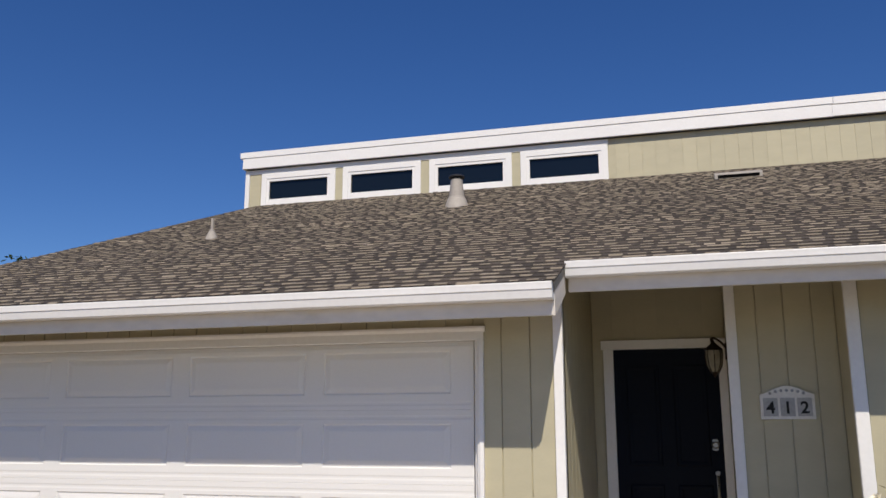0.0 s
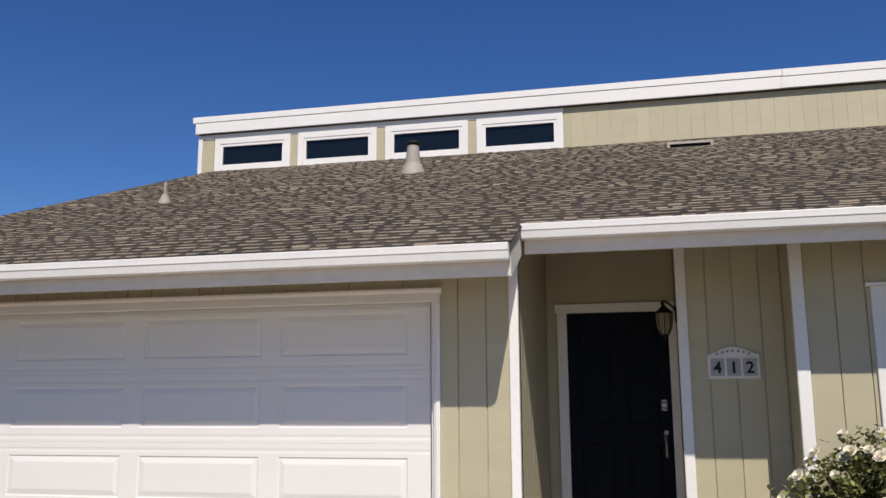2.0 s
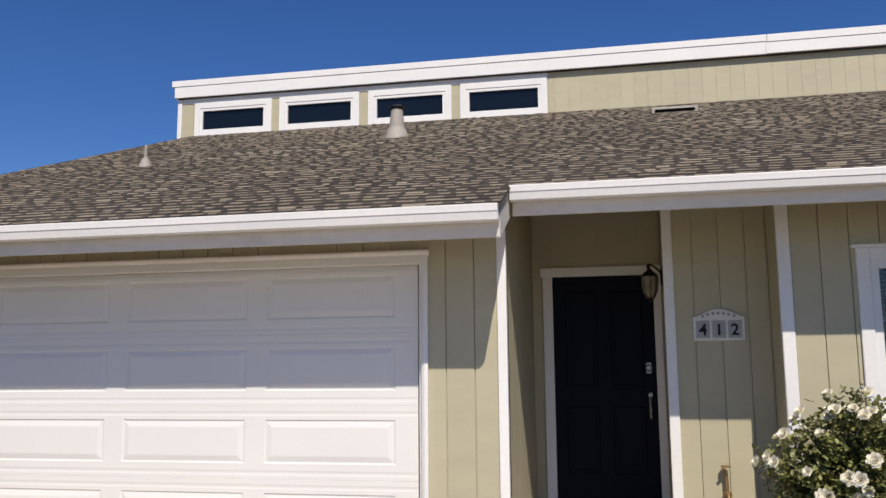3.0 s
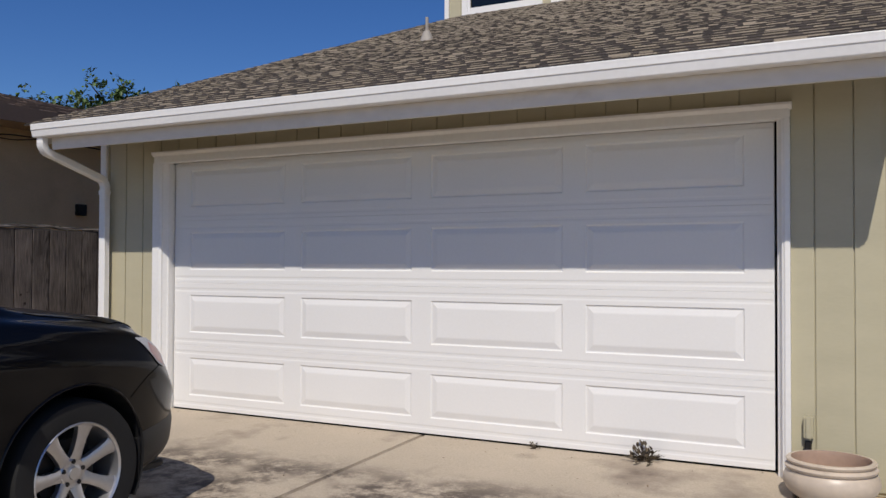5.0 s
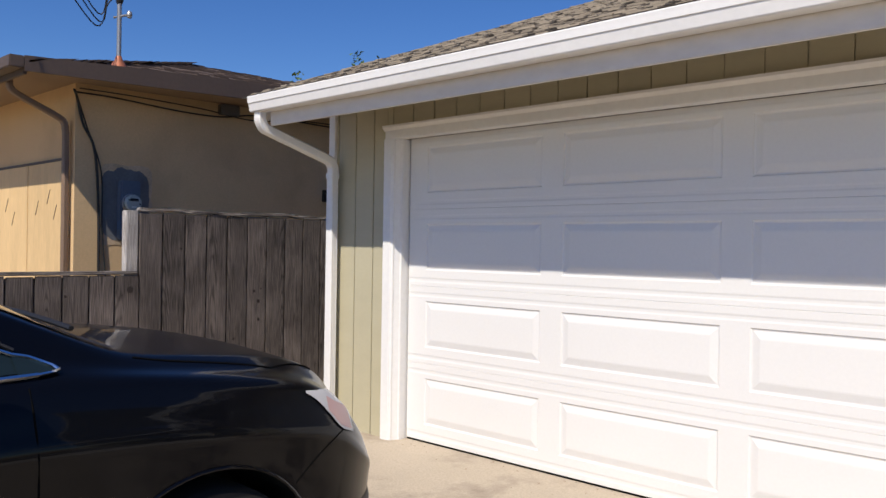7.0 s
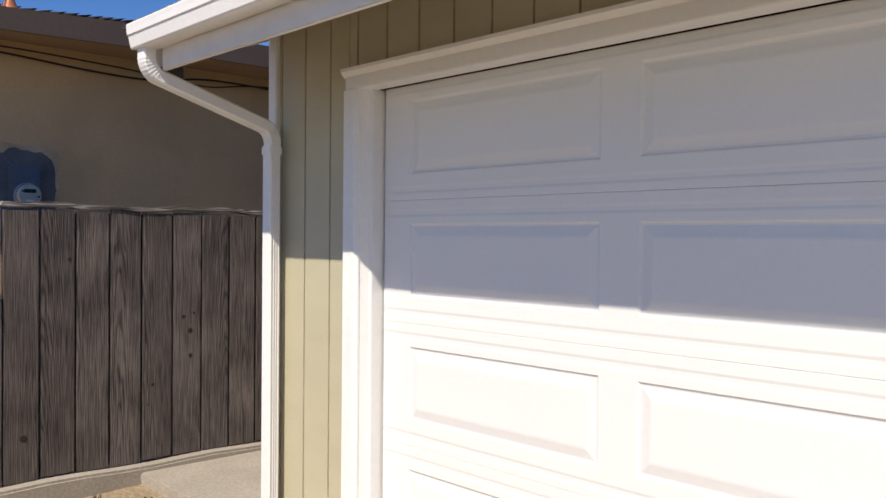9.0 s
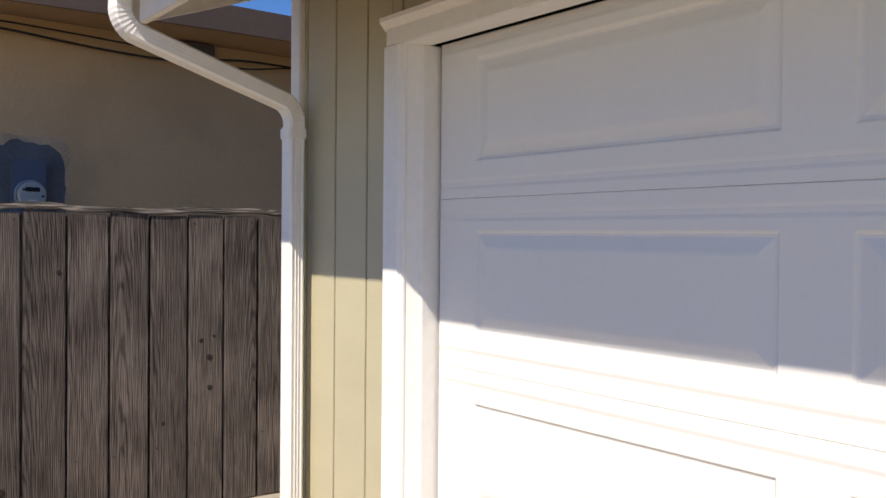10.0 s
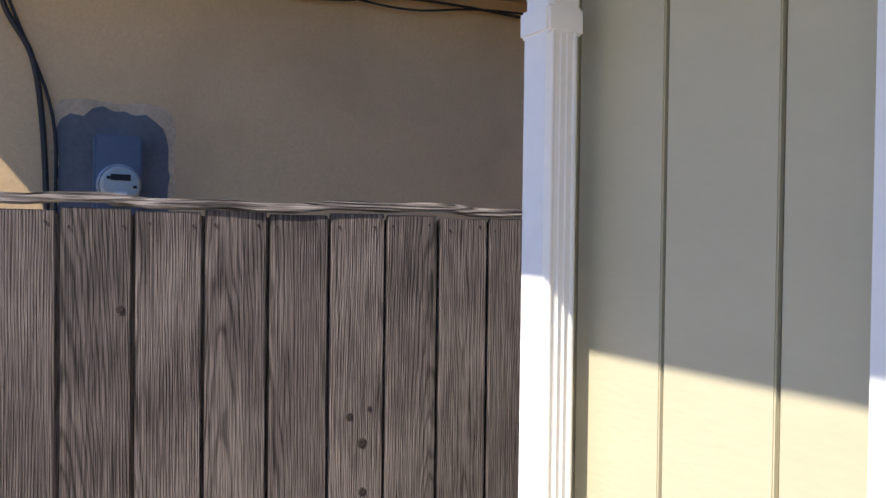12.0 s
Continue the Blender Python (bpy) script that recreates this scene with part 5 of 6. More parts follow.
C_RAIL = [(0, 0.30), (0.1, 0.50), (0.3, 0.66), (0.6, 0.73), (0.95, 0.755), (1.15, 0.77), (1.4, 0.745), (1.7, 0.705), (2.0, 0.675), (2.5, 0.645), (3.2, 0.63), (3.9, 0.60), (4.3, 0.60), (4.6, 0.62), (4.77, 0.4)]
C_BELOW = [(0, 0.42), (0.05, 0.35), (0.15, 0.30), (0.35, 0.26), (0.6, 0.23), (4.2, 0.24), (4.6, 0.30), (4.77, 0.42)]


def car_section(s):
    """Half an outline at s behind the nose, from the middle of the floor to the middle of the top."""
    w, zt, zs, zb, rail = (track(t, s) for t in (C_WIDE, C_TOP, C_SHOULDER, C_BELOW, C_RAIL))
    h = zs - zb
    cabin = min(1.0, max(0.0, (zt - zs - 0.06) / 0.3))
    top_edge = zt - (0.10 * cabin + 0.018 * (1 - cabin))
    keys = [(0, zb), (0.55 * w, zb), (0.90 * w, zb + 0.01), (0.950 * w, zb + 0.10 * h), (0.966 * w, zb + 0.28 * h), (0.978 * w, zb + 0.5 * h), (0.992 * w, zb + 0.70 * h), (1.0 * w, zb + 0.795 * h), (0.985 * w, zb + 0.86 * h), (0.965 * w, zb + 0.935 * h), (0.935 * w, zs)]
    keys += [(0.55 * 0.90 * w + 0.45 * rail, zs + 0.38 * (top_edge - zs)), (rail + 0.012 * cabin, zs + 0.86 * (top_edge - zs)), (rail * 0.93, zs + 1.0 * (top_edge - zs) + 0.03 * cabin), (rail * 0.6, zt - 0.012), (rail * 0.3, zt - 0.003), (0, zt)]
    pts = []
    q = [Vector((2 * keys[0][0] - keys[1][0], keys[0][1]))] + [Vector(k) for k in keys] + [Vector((-keys[-2][0], keys[-2][1]))]
    for i in range(1, len(q) - 2):
        for k in range(4):
            t = k / 4
            pts.append(0.5 * (2 * q[i] + (q[i + 1] - q[i - 1]) * t + (2 * q[i - 1] - 5 * q[i] + 4 * q[i + 1] - q[i + 2]) * t * t + (3 * q[i] - q[i - 1] - 3 * q[i + 1] + q[i + 2]) * t ** 3))
    return pts + [q[-2]]


def car_place(x, s, z):
    """From the car's own measures to the world; the car stands on the falling drive."""
    y = CAR_NOSE - s
    return Vector((CAR_X + x, y, z + 0.033 * y))


WHEEL_S, WHEEL_Z, ARCH = (0.855, 3.595), 0.347, 0.398
ARCH_Z, ARCH_S = 0.366, (0.878, 3.618)
stations = [0, 0.012, 0.03, 0.05, 0.08, 0.12, 0.16, 0.20, 0.25] + [0.25 + 0.035 * k for k in range(1, 122)] + [4.55, 4.6, 4.64, 4.68, 4.71, 4.74, 4.76, 4.77]
shell = bmesh.new()
grid = []
for s in stations:
    half = car_section(s)
    right = [shell.verts.new((p.x, s, p.y)) for p in half]
    left = [shell.verts.new((-p.x, s, p.y)) if 0 < i < len(half) - 1 else right[i] for i, p in enumerate(half)]
    grid.append(right + left[::-1][1:-1])
n = len(grid[0])
for a, c in zip(grid, grid[1:]):
    for k in range(n):
        shell.faces.new((a[k], a[(k + 1) % n], c[(k + 1) % n], c[k]))
shell.faces.new(grid[0]), shell.faces.new(grid[-1][::-1])
bmesh.ops.recalc_face_normals(shell, faces=shell.faces)
hull = BVHTree.FromBMesh(shell)


def skin(s, z, side=1, lift=0.004):
    """The point of the car's side at s and height z, lifted off the paint."""
    hit, nrm, _, _ = hull.ray_cast(Vector((1.6 * side, s, z)), Vector((-side, 0, 0)))
    if hit is None:
        return Vector((0.5 * side, s, z))
    nrm = nrm if nrm.x * side > 0 else -nrm
    return hit + nrm * lift


def skin_top(x, s, lift=0.004):
    hit, nrm, _, _ = hull.ray_cast(Vector((x, s, 2.5)), Vector((0, 0, -1)))
    nrm = nrm if nrm.z > 0 else -nrm
    return hit + nrm * lift


# open the wheel arches and round their edges
gone = [f for f in shell.faces if any(math.hypot(f.calc_center_median().y - s, f.calc_center_median().z - ARCH_Z) < ARCH - 0.004 for s in ARCH_S) and abs(f.calc_center_median().x) > 0.45]
bmesh.ops.delete(shell, geom=gone, context="FACES")
for v in shell.verts:
    if v.is_boundary:
        for s in ARCH_S:
            d = math.hypot(v.co.y - s, v.co.z - ARCH_Z)
            if abs(d - ARCH) < 0.07 and abs(v.co.x) > 0.5:
                v.co.y, v.co.z = s + (v.co.y - s) * ARCH / d, ARCH_Z + (v.co.z - ARCH_Z) * ARCH / d
bmesh.ops.delete(shell, geom=[v for v in shell.verts if not v.link_faces], context="VERTS")

car = thing("parked_car", (CAR_X, CAR_NOSE - 2.4, ground_z(CAR_NOSE - 2.4)), "black five-door SUV parked nose to the garage", "car")


def to_world(bm):
    for v in bm.verts:
        v.co = car_place(v.co.x, v.co.y, v.co.z)
    return bm


def sheet(rows_, thick=0.0):
    """A surface through rows of points."""
    b_ = bmesh.new()
    vs = [[b_.verts.new(p) for p in r] for r in rows_]
    for a_, c_ in zip(vs, vs[1:]):
        for k_ in range(len(a_) - 1):
            b_.faces.new((a_[k_], a_[k_ + 1], c_[k_ + 1], c_[k_]))
    return b_


body = part("body", to_world(shell), PAINT, car, "glossy black bodywork", True)


def glass_rows(s0, s1, low, high, side, nu=22, nv=6, lift=0.004):
    out = []
    for i in range(nu + 1):
        s = s0 + (s1 - s0) * i / nu
        out.append([skin(s, low(s) + (high(s) - low(s)) * j / nv, side, lift) for j in range(nv + 1)])
    return out


belt = lambda s: 1.104 + 0.012 * (s - 1.4)
head = lambda s: min(1.135 + 0.58 * (s - 1.38), track([(2.1, 1.485), (2.4, 1.535), (2.8, 1.555), (3.3, 1.535), (3.9, 1.46)], max(s, 2.1)))
for side in (1, -1):
    for name, a, c in (("quarter_glass", 1.385, 1.60), ("side_window", 1.635, 2.58), ("side_window", 2.68, 3.42), ("quarter_glass", 3.48, 4.05)):
        tail = (lambda s: head(s) - max(0, (s - 3.6)) * 0.55) if a > 3.4 else head
        part(name, to_world(sheet(glass_rows(a, c, belt, lambda s: max(tail(s), belt(s) + 0.004), side))), TINTED, body, "dark tinted glass", True)
    b = bmesh.new()
    tube(b, [skin(1.36 + (4.08 - 1.36) * k / 30, 1.094 + 0.012 * (2.68 * k / 30), side, 0.006) for k in range(31)], 0.008, 6)
    part("belt_moulding", to_world(b), CHROME, body, "bright belt moulding", True)
    rows_ = [[skin(s, 1.092 + (h_ - 1.092) * j / 4, side, 0.008) for j in range(5)] for s, h_ in ((1.30, 1.096), (1.33, 1.114), (1.36, 1.128), (1.39, 1.138), (1.41, 1.144))]
    part("sail_trim", to_world(sheet(rows_)), TINTED, body, "dark triangle at the foot of the pillar", True)
    b = bmesh.new()
    tube(b, [skin(s, z_, side, 0.010) for s, z_ in ((1.47, 1.094), (1.42, 1.093), (1.36, 1.092), (1.315, 1.094), (1.303, 1.098), (1.315, 1.109), (1.34, 1.122), (1.37, 1.136), (1.41, 1.148), (1.45, 1.166))], 0.0055, 6)
    part("sail_moulding", to_world(b), CHROME, body, "bright edge round the triangle", True)
    b = bmesh.new()
    tube(b, [skin(1.40 + 0.62 * k / 16, min(head(1.40 + 0.62 * k / 16) + 0.012, 1.56), side, 0.005) for k in range(17)], 0.006, 6)
    part("window_moulding", to_world(b), TRIM_BLACK, body, "", True)
    # door shut lines, as thin dark strips
    for s0, zlo, zhi, rake in ((1.37, 0.36, 1.07, 0.02), (2.63, 0.33, 1.115, 0.0), (3.47, 0.72, 1.13, 0.12)):
        b = bmesh.new()
        tube(b, [skin(s0 + rake * (k / 12) ** 2, zlo + (zhi - zlo) * k / 12, side, 0.0005) for k in range(13)], 0.0028, 5)
        part("shut_line", to_world(b), BLACK_GAP, body)
    # seams of the bumper: from the lamp to the arch, and round its lower edge
    b = bmesh.new()
    tube(b, [skin(0.365 + 0.205 * k / 12, 0.785 - 0.13 * (k / 12) ** 1.4, side, 0.0005) for k in range(13)], 0.0028, 5)
    part("shut_line", to_world(b), BLACK_GAP, body)
    rows_ = []
    for i in range(17):
        s = 0.03 + 0.47 * i / 16
        lo = track(C_BELOW, s) + 0.012
        hi = 0.492 - 0.03 * (i / 16) ** 2
        rows_.append([skin(s, lo + (hi - lo) * j / 5, side, 0.010 if 0 < j < 5 else 0.002) for j in range(6)])
    part("bumper_lip", to_world(sheet(rows_)), TRIM_BLACK, body, "matt black lower lip of the bumper", True)
    b = bmesh.new()
    tube(b, [skin_top(side * (0.66 + 0.11 * min(1, k / 8)), 0.34 + 0.72 * k / 24, 0.0005) for k in range(25)], 0.0035, 5)
    part("shut_line", to_world(b), BLACK_GAP, body)
    # lamp at the corner: a swept lens with a pink marker under its clear upper part
    lamp_top = [(0.29, 0.858), (0.32, 0.888), (0.36, 0.91), (0.42, 0.926), (0.48, 0.935), (0.525, 0.941)]
    lamp_low = [(0.29, 0.762), (0.32, 0.772), (0.375, 0.797), (0.42, 0.845), (0.48, 0.906), (0.525, 0.936)]
    rows_ = [[skin(s, track(lamp_low, s) + (track(lamp_top, s) - track(lamp_low, s)) * j / 8, side, 0.006) for j in range(9)] for s in [0.292 + 0.23 * i / 20 for i in range(21)]]
    part("headlight", to_world(sheet(rows_)), LENS, body, "clear wrap-round headlight", True)
    rows_ = [[skin(s, track(lamp_low, s) + 0.008 + (track(lamp_top, s) - track(lamp_low, s)) * 0.62 * j / 4, side, 0.0075) for j in range(5)] for s in [0.305 + 0.125 * i / 9 for i in range(10)]]
    part("side_marker", to_world(sheet(rows_)), LENS_PINK, body, "pinkish side marker", True)
    # mirror on a short foot
    mx = side
    b = bmesh.new()
    bmesh.ops.create_uvsphere(b, u_segments=20, v_segments=12, radius=1)
    for v in b.verts:
        c = v.co
        c.x, c.y, c.z = (math.copysign(abs(k_) ** 0.58, k_) for k_ in c)
        v.co = Vector((mx * (1.03 + 0.085 * c.x), 1.625 + (0.045 if c.y > 0 else 0.07) * c.y, 1.185 + 0.075 * c.z * (1 - 0.15 * c.x)))
    mirror = part("mirror", to_world(b), PAINT, body, "black door mirror with a clear signal strip", True)
    b = bmesh.new()
    tube(b, smooth_path([(mx * 0.89, 1.585, 1.035), (mx * 0.97, 1.60, 1.05), (mx * 1.04, 1.625, 1.10), (mx * 1.06, 1.64, 1.14)], 5), 0.042, 12)
    part("mirror_foot", to_world(b), TRIM_BLACK, body, "black mirror foot", True)
    b = bmesh.new()
    box(b, mx * 0.965, mx * 1.09, 1.662, 1.674, 1.135, 1.235, 0.006)
    part("mirror_glass", to_world(b), CHROME, body, "mirror glass")
    b = bmesh.new()
    tube(b, smooth_path([(mx * 1.055, 1.562, 1.166), (mx * 1.098, 1.58, 1.167), (mx * 1.114, 1.62, 1.168), (mx * 1.11, 1.66, 1.168)], 5), 0.015, 8)
    part("signal_strip", to_world(b), LENS, body, "bright mirror signal strip", True)
    b = bmesh.new()
    tube(b, smooth_path([(mx * 1.112, 1.585, 1.168), (mx * 1.128, 1.62, 1.168), (mx * 1.124, 1.655, 1.168)], 4), 0.005, 6)
    part("signal_slot", to_world(b), TRIM_BLACK, body, "dark slot in the signal strip", True)
    # handles and sill
    for s in (2.40, 3.30):
        b = bmesh.new()
        tube(b, smooth_path([skin(s - 0.10, 0.985, side, 0.0), skin(s - 0.07, 0.985, side, 0.03), skin(s + 0.07, 0.99, side, 0.03), skin(s + 0.10, 0.99, side, 0.0)], 4), 0.013, 8)
        part("door_handle", to_world(b), PAINT, body, "", True)
    b = bmesh.new()
    tube(b, [skin(s_, 0.285, side, 0.0) for s_ in (1.36, 1.8, 2.4, 3.0, 3.22)], 0.035, 10)
    part("sill", to_world(b), TRIM_BLACK, body, "black sill cladding", True)
    for s in ARCH_S:
        b = bmesh.new()
        tube(b, [Vector((skin(s + ARCH * math.cos(a), ARCH_Z + (ARCH + 0.012) * math.sin(a), side, 0.0).x, s + ARCH * math.cos(a), ARCH_Z + ARCH * math.sin(a))) for a in [radians(-12 + 204 * k / 30) for k in range(31)]], 0.006, 6)
        part("arch_lip", to_world(b), PAINT, body, "", True)
        b = bmesh.new()
        ring_a, ring_b = [], []
        for k in range(25):
            a = radians(-30 + 240 * k / 24)
            ring_a.append(b.verts.new((side * 0.915, s + 0.401 * math.cos(a), ARCH_Z + 0.401 * math.sin(a))))
            ring_b.append(b.verts.new((side * 0.45, s + 0.401 * math.cos(a), ARCH_Z + 0.401 * math.sin(a))))
        for k in range(24):
            b.faces.new((ring_a[k], ring_a[k + 1], ring_b[k + 1], ring_b[k]))
        b.faces.new(ring_b)
        part("arch_liner", to_world(b), TRIM_BLACK, body)
# mud flap seen behind the bumper corner
for side in (1, -1):
    b = bmesh.new()
    box(b, side * 0.72, side * 0.905, 0.497, 0.505, 0.19, 0.44, 0.002)
    part("splash_guard", to_world(b), TRIM_BLACK, body)
# windscreen, rear window, wipers, grille, rear lamps
rows_ = []
for i in range(17):
    s = 1.19 + 0.84 * i / 16
    wd = 0.71 - 0.10 * i / 16
    rows_.append([skin_top(wd * (2 * j / 20 - 1), s, 0.004) for j in range(21)])
part("windscreen", to_world(sheet(rows_)), TINTED, body, "dark windscreen", True)
rows_ = []
for i in range(11):
    s = 4.27 + 0.22 * i / 10
    rows_.append([skin_top(0.53 * (2 * j / 16 - 1), s, 0.004) for j in range(17)])
part("rear_window", to_world(sheet(rows_)), TINTED, body, "dark rear window", True)
rows_ = [[skin_top(0.70 * (2 * j / 20 - 1), s, 0.005) for j in range(21)] for s in (1.075, 1.10, 1.13, 1.165, 1.187)]
part("cowl", to_world(sheet(rows_)), TRIM_BLACK, body, "black cowl panel", True)
for xo, x1 in ((0.55, -0.02), (-0.02, -0.58)):
    b = bmesh.new()
    tube(b, [skin_top(xo + (x1 - xo) * k / 10, 1.165 + 0.035 * (k / 10), 0.022) for k in range(11)], 0.009, 6)
    part("wiper", to_world(b), TRIM_BLACK, body, "black wiper", True)
for k in range(5):
    b = bmesh.new()
    z = 0.60 + 0.035 * k
    tube(b, [Vector((x_, -0.012 + 0.05 * (x_ / 0.45) ** 2 + max(0, 0.30 * (z - 0.66)), z)) for x_ in (-0.40, -0.2, 0, 0.2, 0.40)], 0.009, 6)
    part("grille_bar", to_world(b), CHROME, body, "bright grille bar", True)
for side in (1, -1):
    rows_ = [[skin(s, z, side, 0.005) for z in (0.88, 0.93, 0.98, 1.03, 1.07)] for s in (4.33, 4.40, 4.46, 4.52, 4.56)]
    part("rear_lamp", to_world(sheet(rows_)), glass_like("red_lamp_lens", (0.22, 0.01, 0.01), 0.1), body, "red rear lamp", True)
# floor that closes the engine bay
b = bmesh.new()
box(b, -0.72, 0.72, 0.15, 4.6, 0.20, 0.24, 0.01)
part("underbody", to_world(b), TRIM_BLACK, body)

# one wheel, then its copies
wheel = thing("wheel", car_place(0.80, WHEEL_S[0], WHEEL_Z), "", "")
w0 = ORIGIN[wheel.name]
T = Matrix.Translation(w0)
b = bmesh.new()
lathe(b, [(0.235, -0.11), (0.30, -0.118), (0.332, -0.112), (0.343, -0.09), (0.347, -0.05), (0.347, 0.05), (0.343, 0.09), (0.332, 0.112), (0.30, 0.118), (0.24, 0.108), (0.228, 0.09), (0.228, -0.09)], (0, 0, 0), 56, "x")
b.transform(T)
part("tyre", b, RUBBER, wheel, "black tyre", True)
b = bmesh.new()
rings = [(0.241, 0.106), (0.235, 0.112), (0.226, 0.104), (0.219, 0.06), (0.214, -0.02), (0.218, -0.09)]
vs = [[b.verts.new((h, r * math.cos(2 * math.pi * k / 56), r * math.sin(2 * math.pi * k / 56))) for k in range(56)] for r, h in rings]
for a, c in zip(vs, vs[1:]):
    for k in range(56):
        b.faces.new((a[k], a[(k + 1) % 56], c[(k + 1) % 56], c[k]))
for k in range(7):
    ang = radians(78 + 360 / 7 * k)
    e = Vector((0, math.cos(ang), math.sin(ang)))
    f = Vector((0, -math.sin(ang), math.cos(ang)))
    prof_ = [(0.05, 0.034, 0.062), (0.10, 0.026, 0.075), (0.165, 0.028, 0.085), (0.206, 0.036, 0.092), (0.226, 0.046, 0.095)]
    last = None
    for r, hw, h in prof_:
        q = [b.verts.new(e * r + f * o + Vector((d, 0, 0))) for o, d in ((-hw, h - 0.035), (-hw, h - 0.006), (-hw * 0.55, h), (hw * 0.55, h), (hw, h - 0.006), (hw, h - 0.035))]
        if last:
            for i in range(6):
                b.faces.new((last[i], last[(i + 1) % 6], q[(i + 1) % 6], q[i]))
        last = q
lathe(b, [(0.075, 0.02), (0.075, 0.058), (0.065, 0.066), (0.05, 0.062), (0.03, 0.07), (0.028, 0.078), (0.001, 0.08)], (0, 0, 0), 28, "x")
b.transform(T)
part("rim", b, ALLOY, wheel, "silver seven-spoke alloy rim", True)
b = bmesh.new()
lathe(b, [(0.15, -0.01), (0.155, 0.0), (0.155, 0.012), (0.001, 0.012)], (0, 0, 0), 32, "x")
b.transform(T)
part("brake_disc", b, DARK_METAL, wheel, "dark brake disc", True)
for k in range(5):
    a = radians(18 + 72 * k)
    b = bmesh.new()
    lathe(b, [(0.011, 0.05), (0.011, 0.068), (0.006, 0.071), (0.001, 0.071)], (0, 0.055 * math.cos(a), 0.055 * math.sin(a)), 8, "x")
    b.transform(T)
    part("lug_nut", b, DARK_METAL, wheel)
wheel_list = [wheel]
for s, side in ((WHEEL_S[1], 1), (WHEEL_S[0], -1), (WHEEL_S[1], -1)):
    p = car_place(0.80 * side, s, WHEEL_Z)
    wheel_list.append(copy_thing(wheel, Matrix.Translation(p) @ pose(0, 0, 0, 0, 0, 180 if side < 0 else 0)))
for w_ in wheel_list:
    w_.parent = car
    w_.matrix_basis = Matrix.Translation(-ORIGIN[car.name]) @ w_.matrix_basis
    for k in ("label", "category"):
        if k in w_:
            del w_[k]


# ---- plants and gravel ----
def leaf_material(name, rgb, spread=0.35):
    m = surface(name, rgb, 0.55, coarse=3, fine=40, var=0.15, speck=0.1, bump=0.1, island=spread)
    return m


LEAF_ROSE = leaf_material("rose_leaf", (0.185, 0.19, 0.058), 0.5)
LEAF_WEED = leaf_material("weed_leaf", (0.085, 0.062, 0.036), 0.4)
LEAF_TREE = leaf_material("tree_leaf", (0.075, 0.125, 0.035), 0.5)
BARK = surface("grey_brown_bark", (0.14, 0.10, 0.07), 0.9, coarse=4, fine=40, var=0.2, speck=0.2, bump=0.6, stretch=(1, 1, 0.3))
STEM = surface("rose_stem", (0.16, 0.14, 0.06), 0.7, coarse=5, fine=30, var=0.2)
PETAL = surface("cream_rose_petal", (0.86, 0.81, 0.66), 0.8, coarse=12, fine=60, var=0.05, speck=0.04, bump=0.1, island=0.06)


def leaf(bm, at, along, up, length, width):
    """A folded leaf of four faces."""
    side = along.cross(up)
    side = side.normalized() if side.length > 1e-4 else Vector((1, 0, 0))
    up = side.cross(along).normalized()
    a, m1, m2, t = at, at + along * length * 0.35, at + along * length * 0.7, at + along * length
    v = [bm.verts.new(p) for p in (a, m1 + side * width + up * width * 0.3, m2 + side * width * 0.7 + up * width * 0.2, t, m2 - side * width * 0.7 + up * width * 0.2, m1 - side * width + up * width * 0.3, m1, m2)]
    bm.faces.new((v[0], v[1], v[6])), bm.faces.new((v[0], v[6], v[5])), bm.faces.new((v[6], v[1], v[2], v[7])), bm.faces.new((v[5], v[6], v[7], v[4])), bm.faces.new((v[7], v[2], v[3])), bm.faces.new((v[4], v[7], v[3]))


def direction(r, flat=0.0):
    while True:
        v = Vector((r.uniform(-1, 1), r.uniform(-1, 1), r.uniform(-1 + flat, 1)))
        if 0.1 < v.length < 1:
            return v.normalized()


rb = random.Random(5)
rose = thing("rose_bush", (7.95, -0.25, 0.0), "white rose bush in bloom on a gravel bed", "rose bush")
crown_c, crown_r = Vector((7.97, -0.22, 0.66)), Vector((0.82, 0.58, 0.50))
canes, leaves = bmesh.new(), bmesh.new()
blooms = []
for k in range(150):
    d = direction(rb, 0.75)
    tip = crown_c + Vector((d.x * crown_r.x, d.y * crown_r.y, d.z * crown_r.z)) * rb.uniform(0.78, 1.0)
    root = Vector((7.95 + rb.uniform(-0.2, 0.2), -0.25 + rb.uniform(-0.15, 0.15), 0.0))
    mid = root.lerp(tip, 0.5) + Vector((rb.uniform(-0.08, 0.08), rb.uniform(-0.08, 0.08), 0.1))
    path_ = smooth_path([root, mid, tip], 5)
    tube(canes, path_, [0.009 - 0.006 * i / (len(path_) - 1) for i in range(len(path_))], 5)
    for p in path_[3:]:
        for _ in range(17):
            q = p + direction(rb) * rb.uniform(0.02, 0.13)
            for _ in range(2):
                leaf(leaves, q, direction(rb, 0.6), Vector((0, 0, 1)), rb.uniform(0.03, 0.05), rb.uniform(0.011, 0.018))
    if k < 95:
        blooms.append((tip + d * 0.05 + Vector((-0.01, -0.02, 0.02)), d))
part("canes", canes, STEM, rose, "thin green-brown canes")
tagged(part("foliage", leaves, LEAF_ROSE, rose, "small dark green leaves"), kind="stuff")
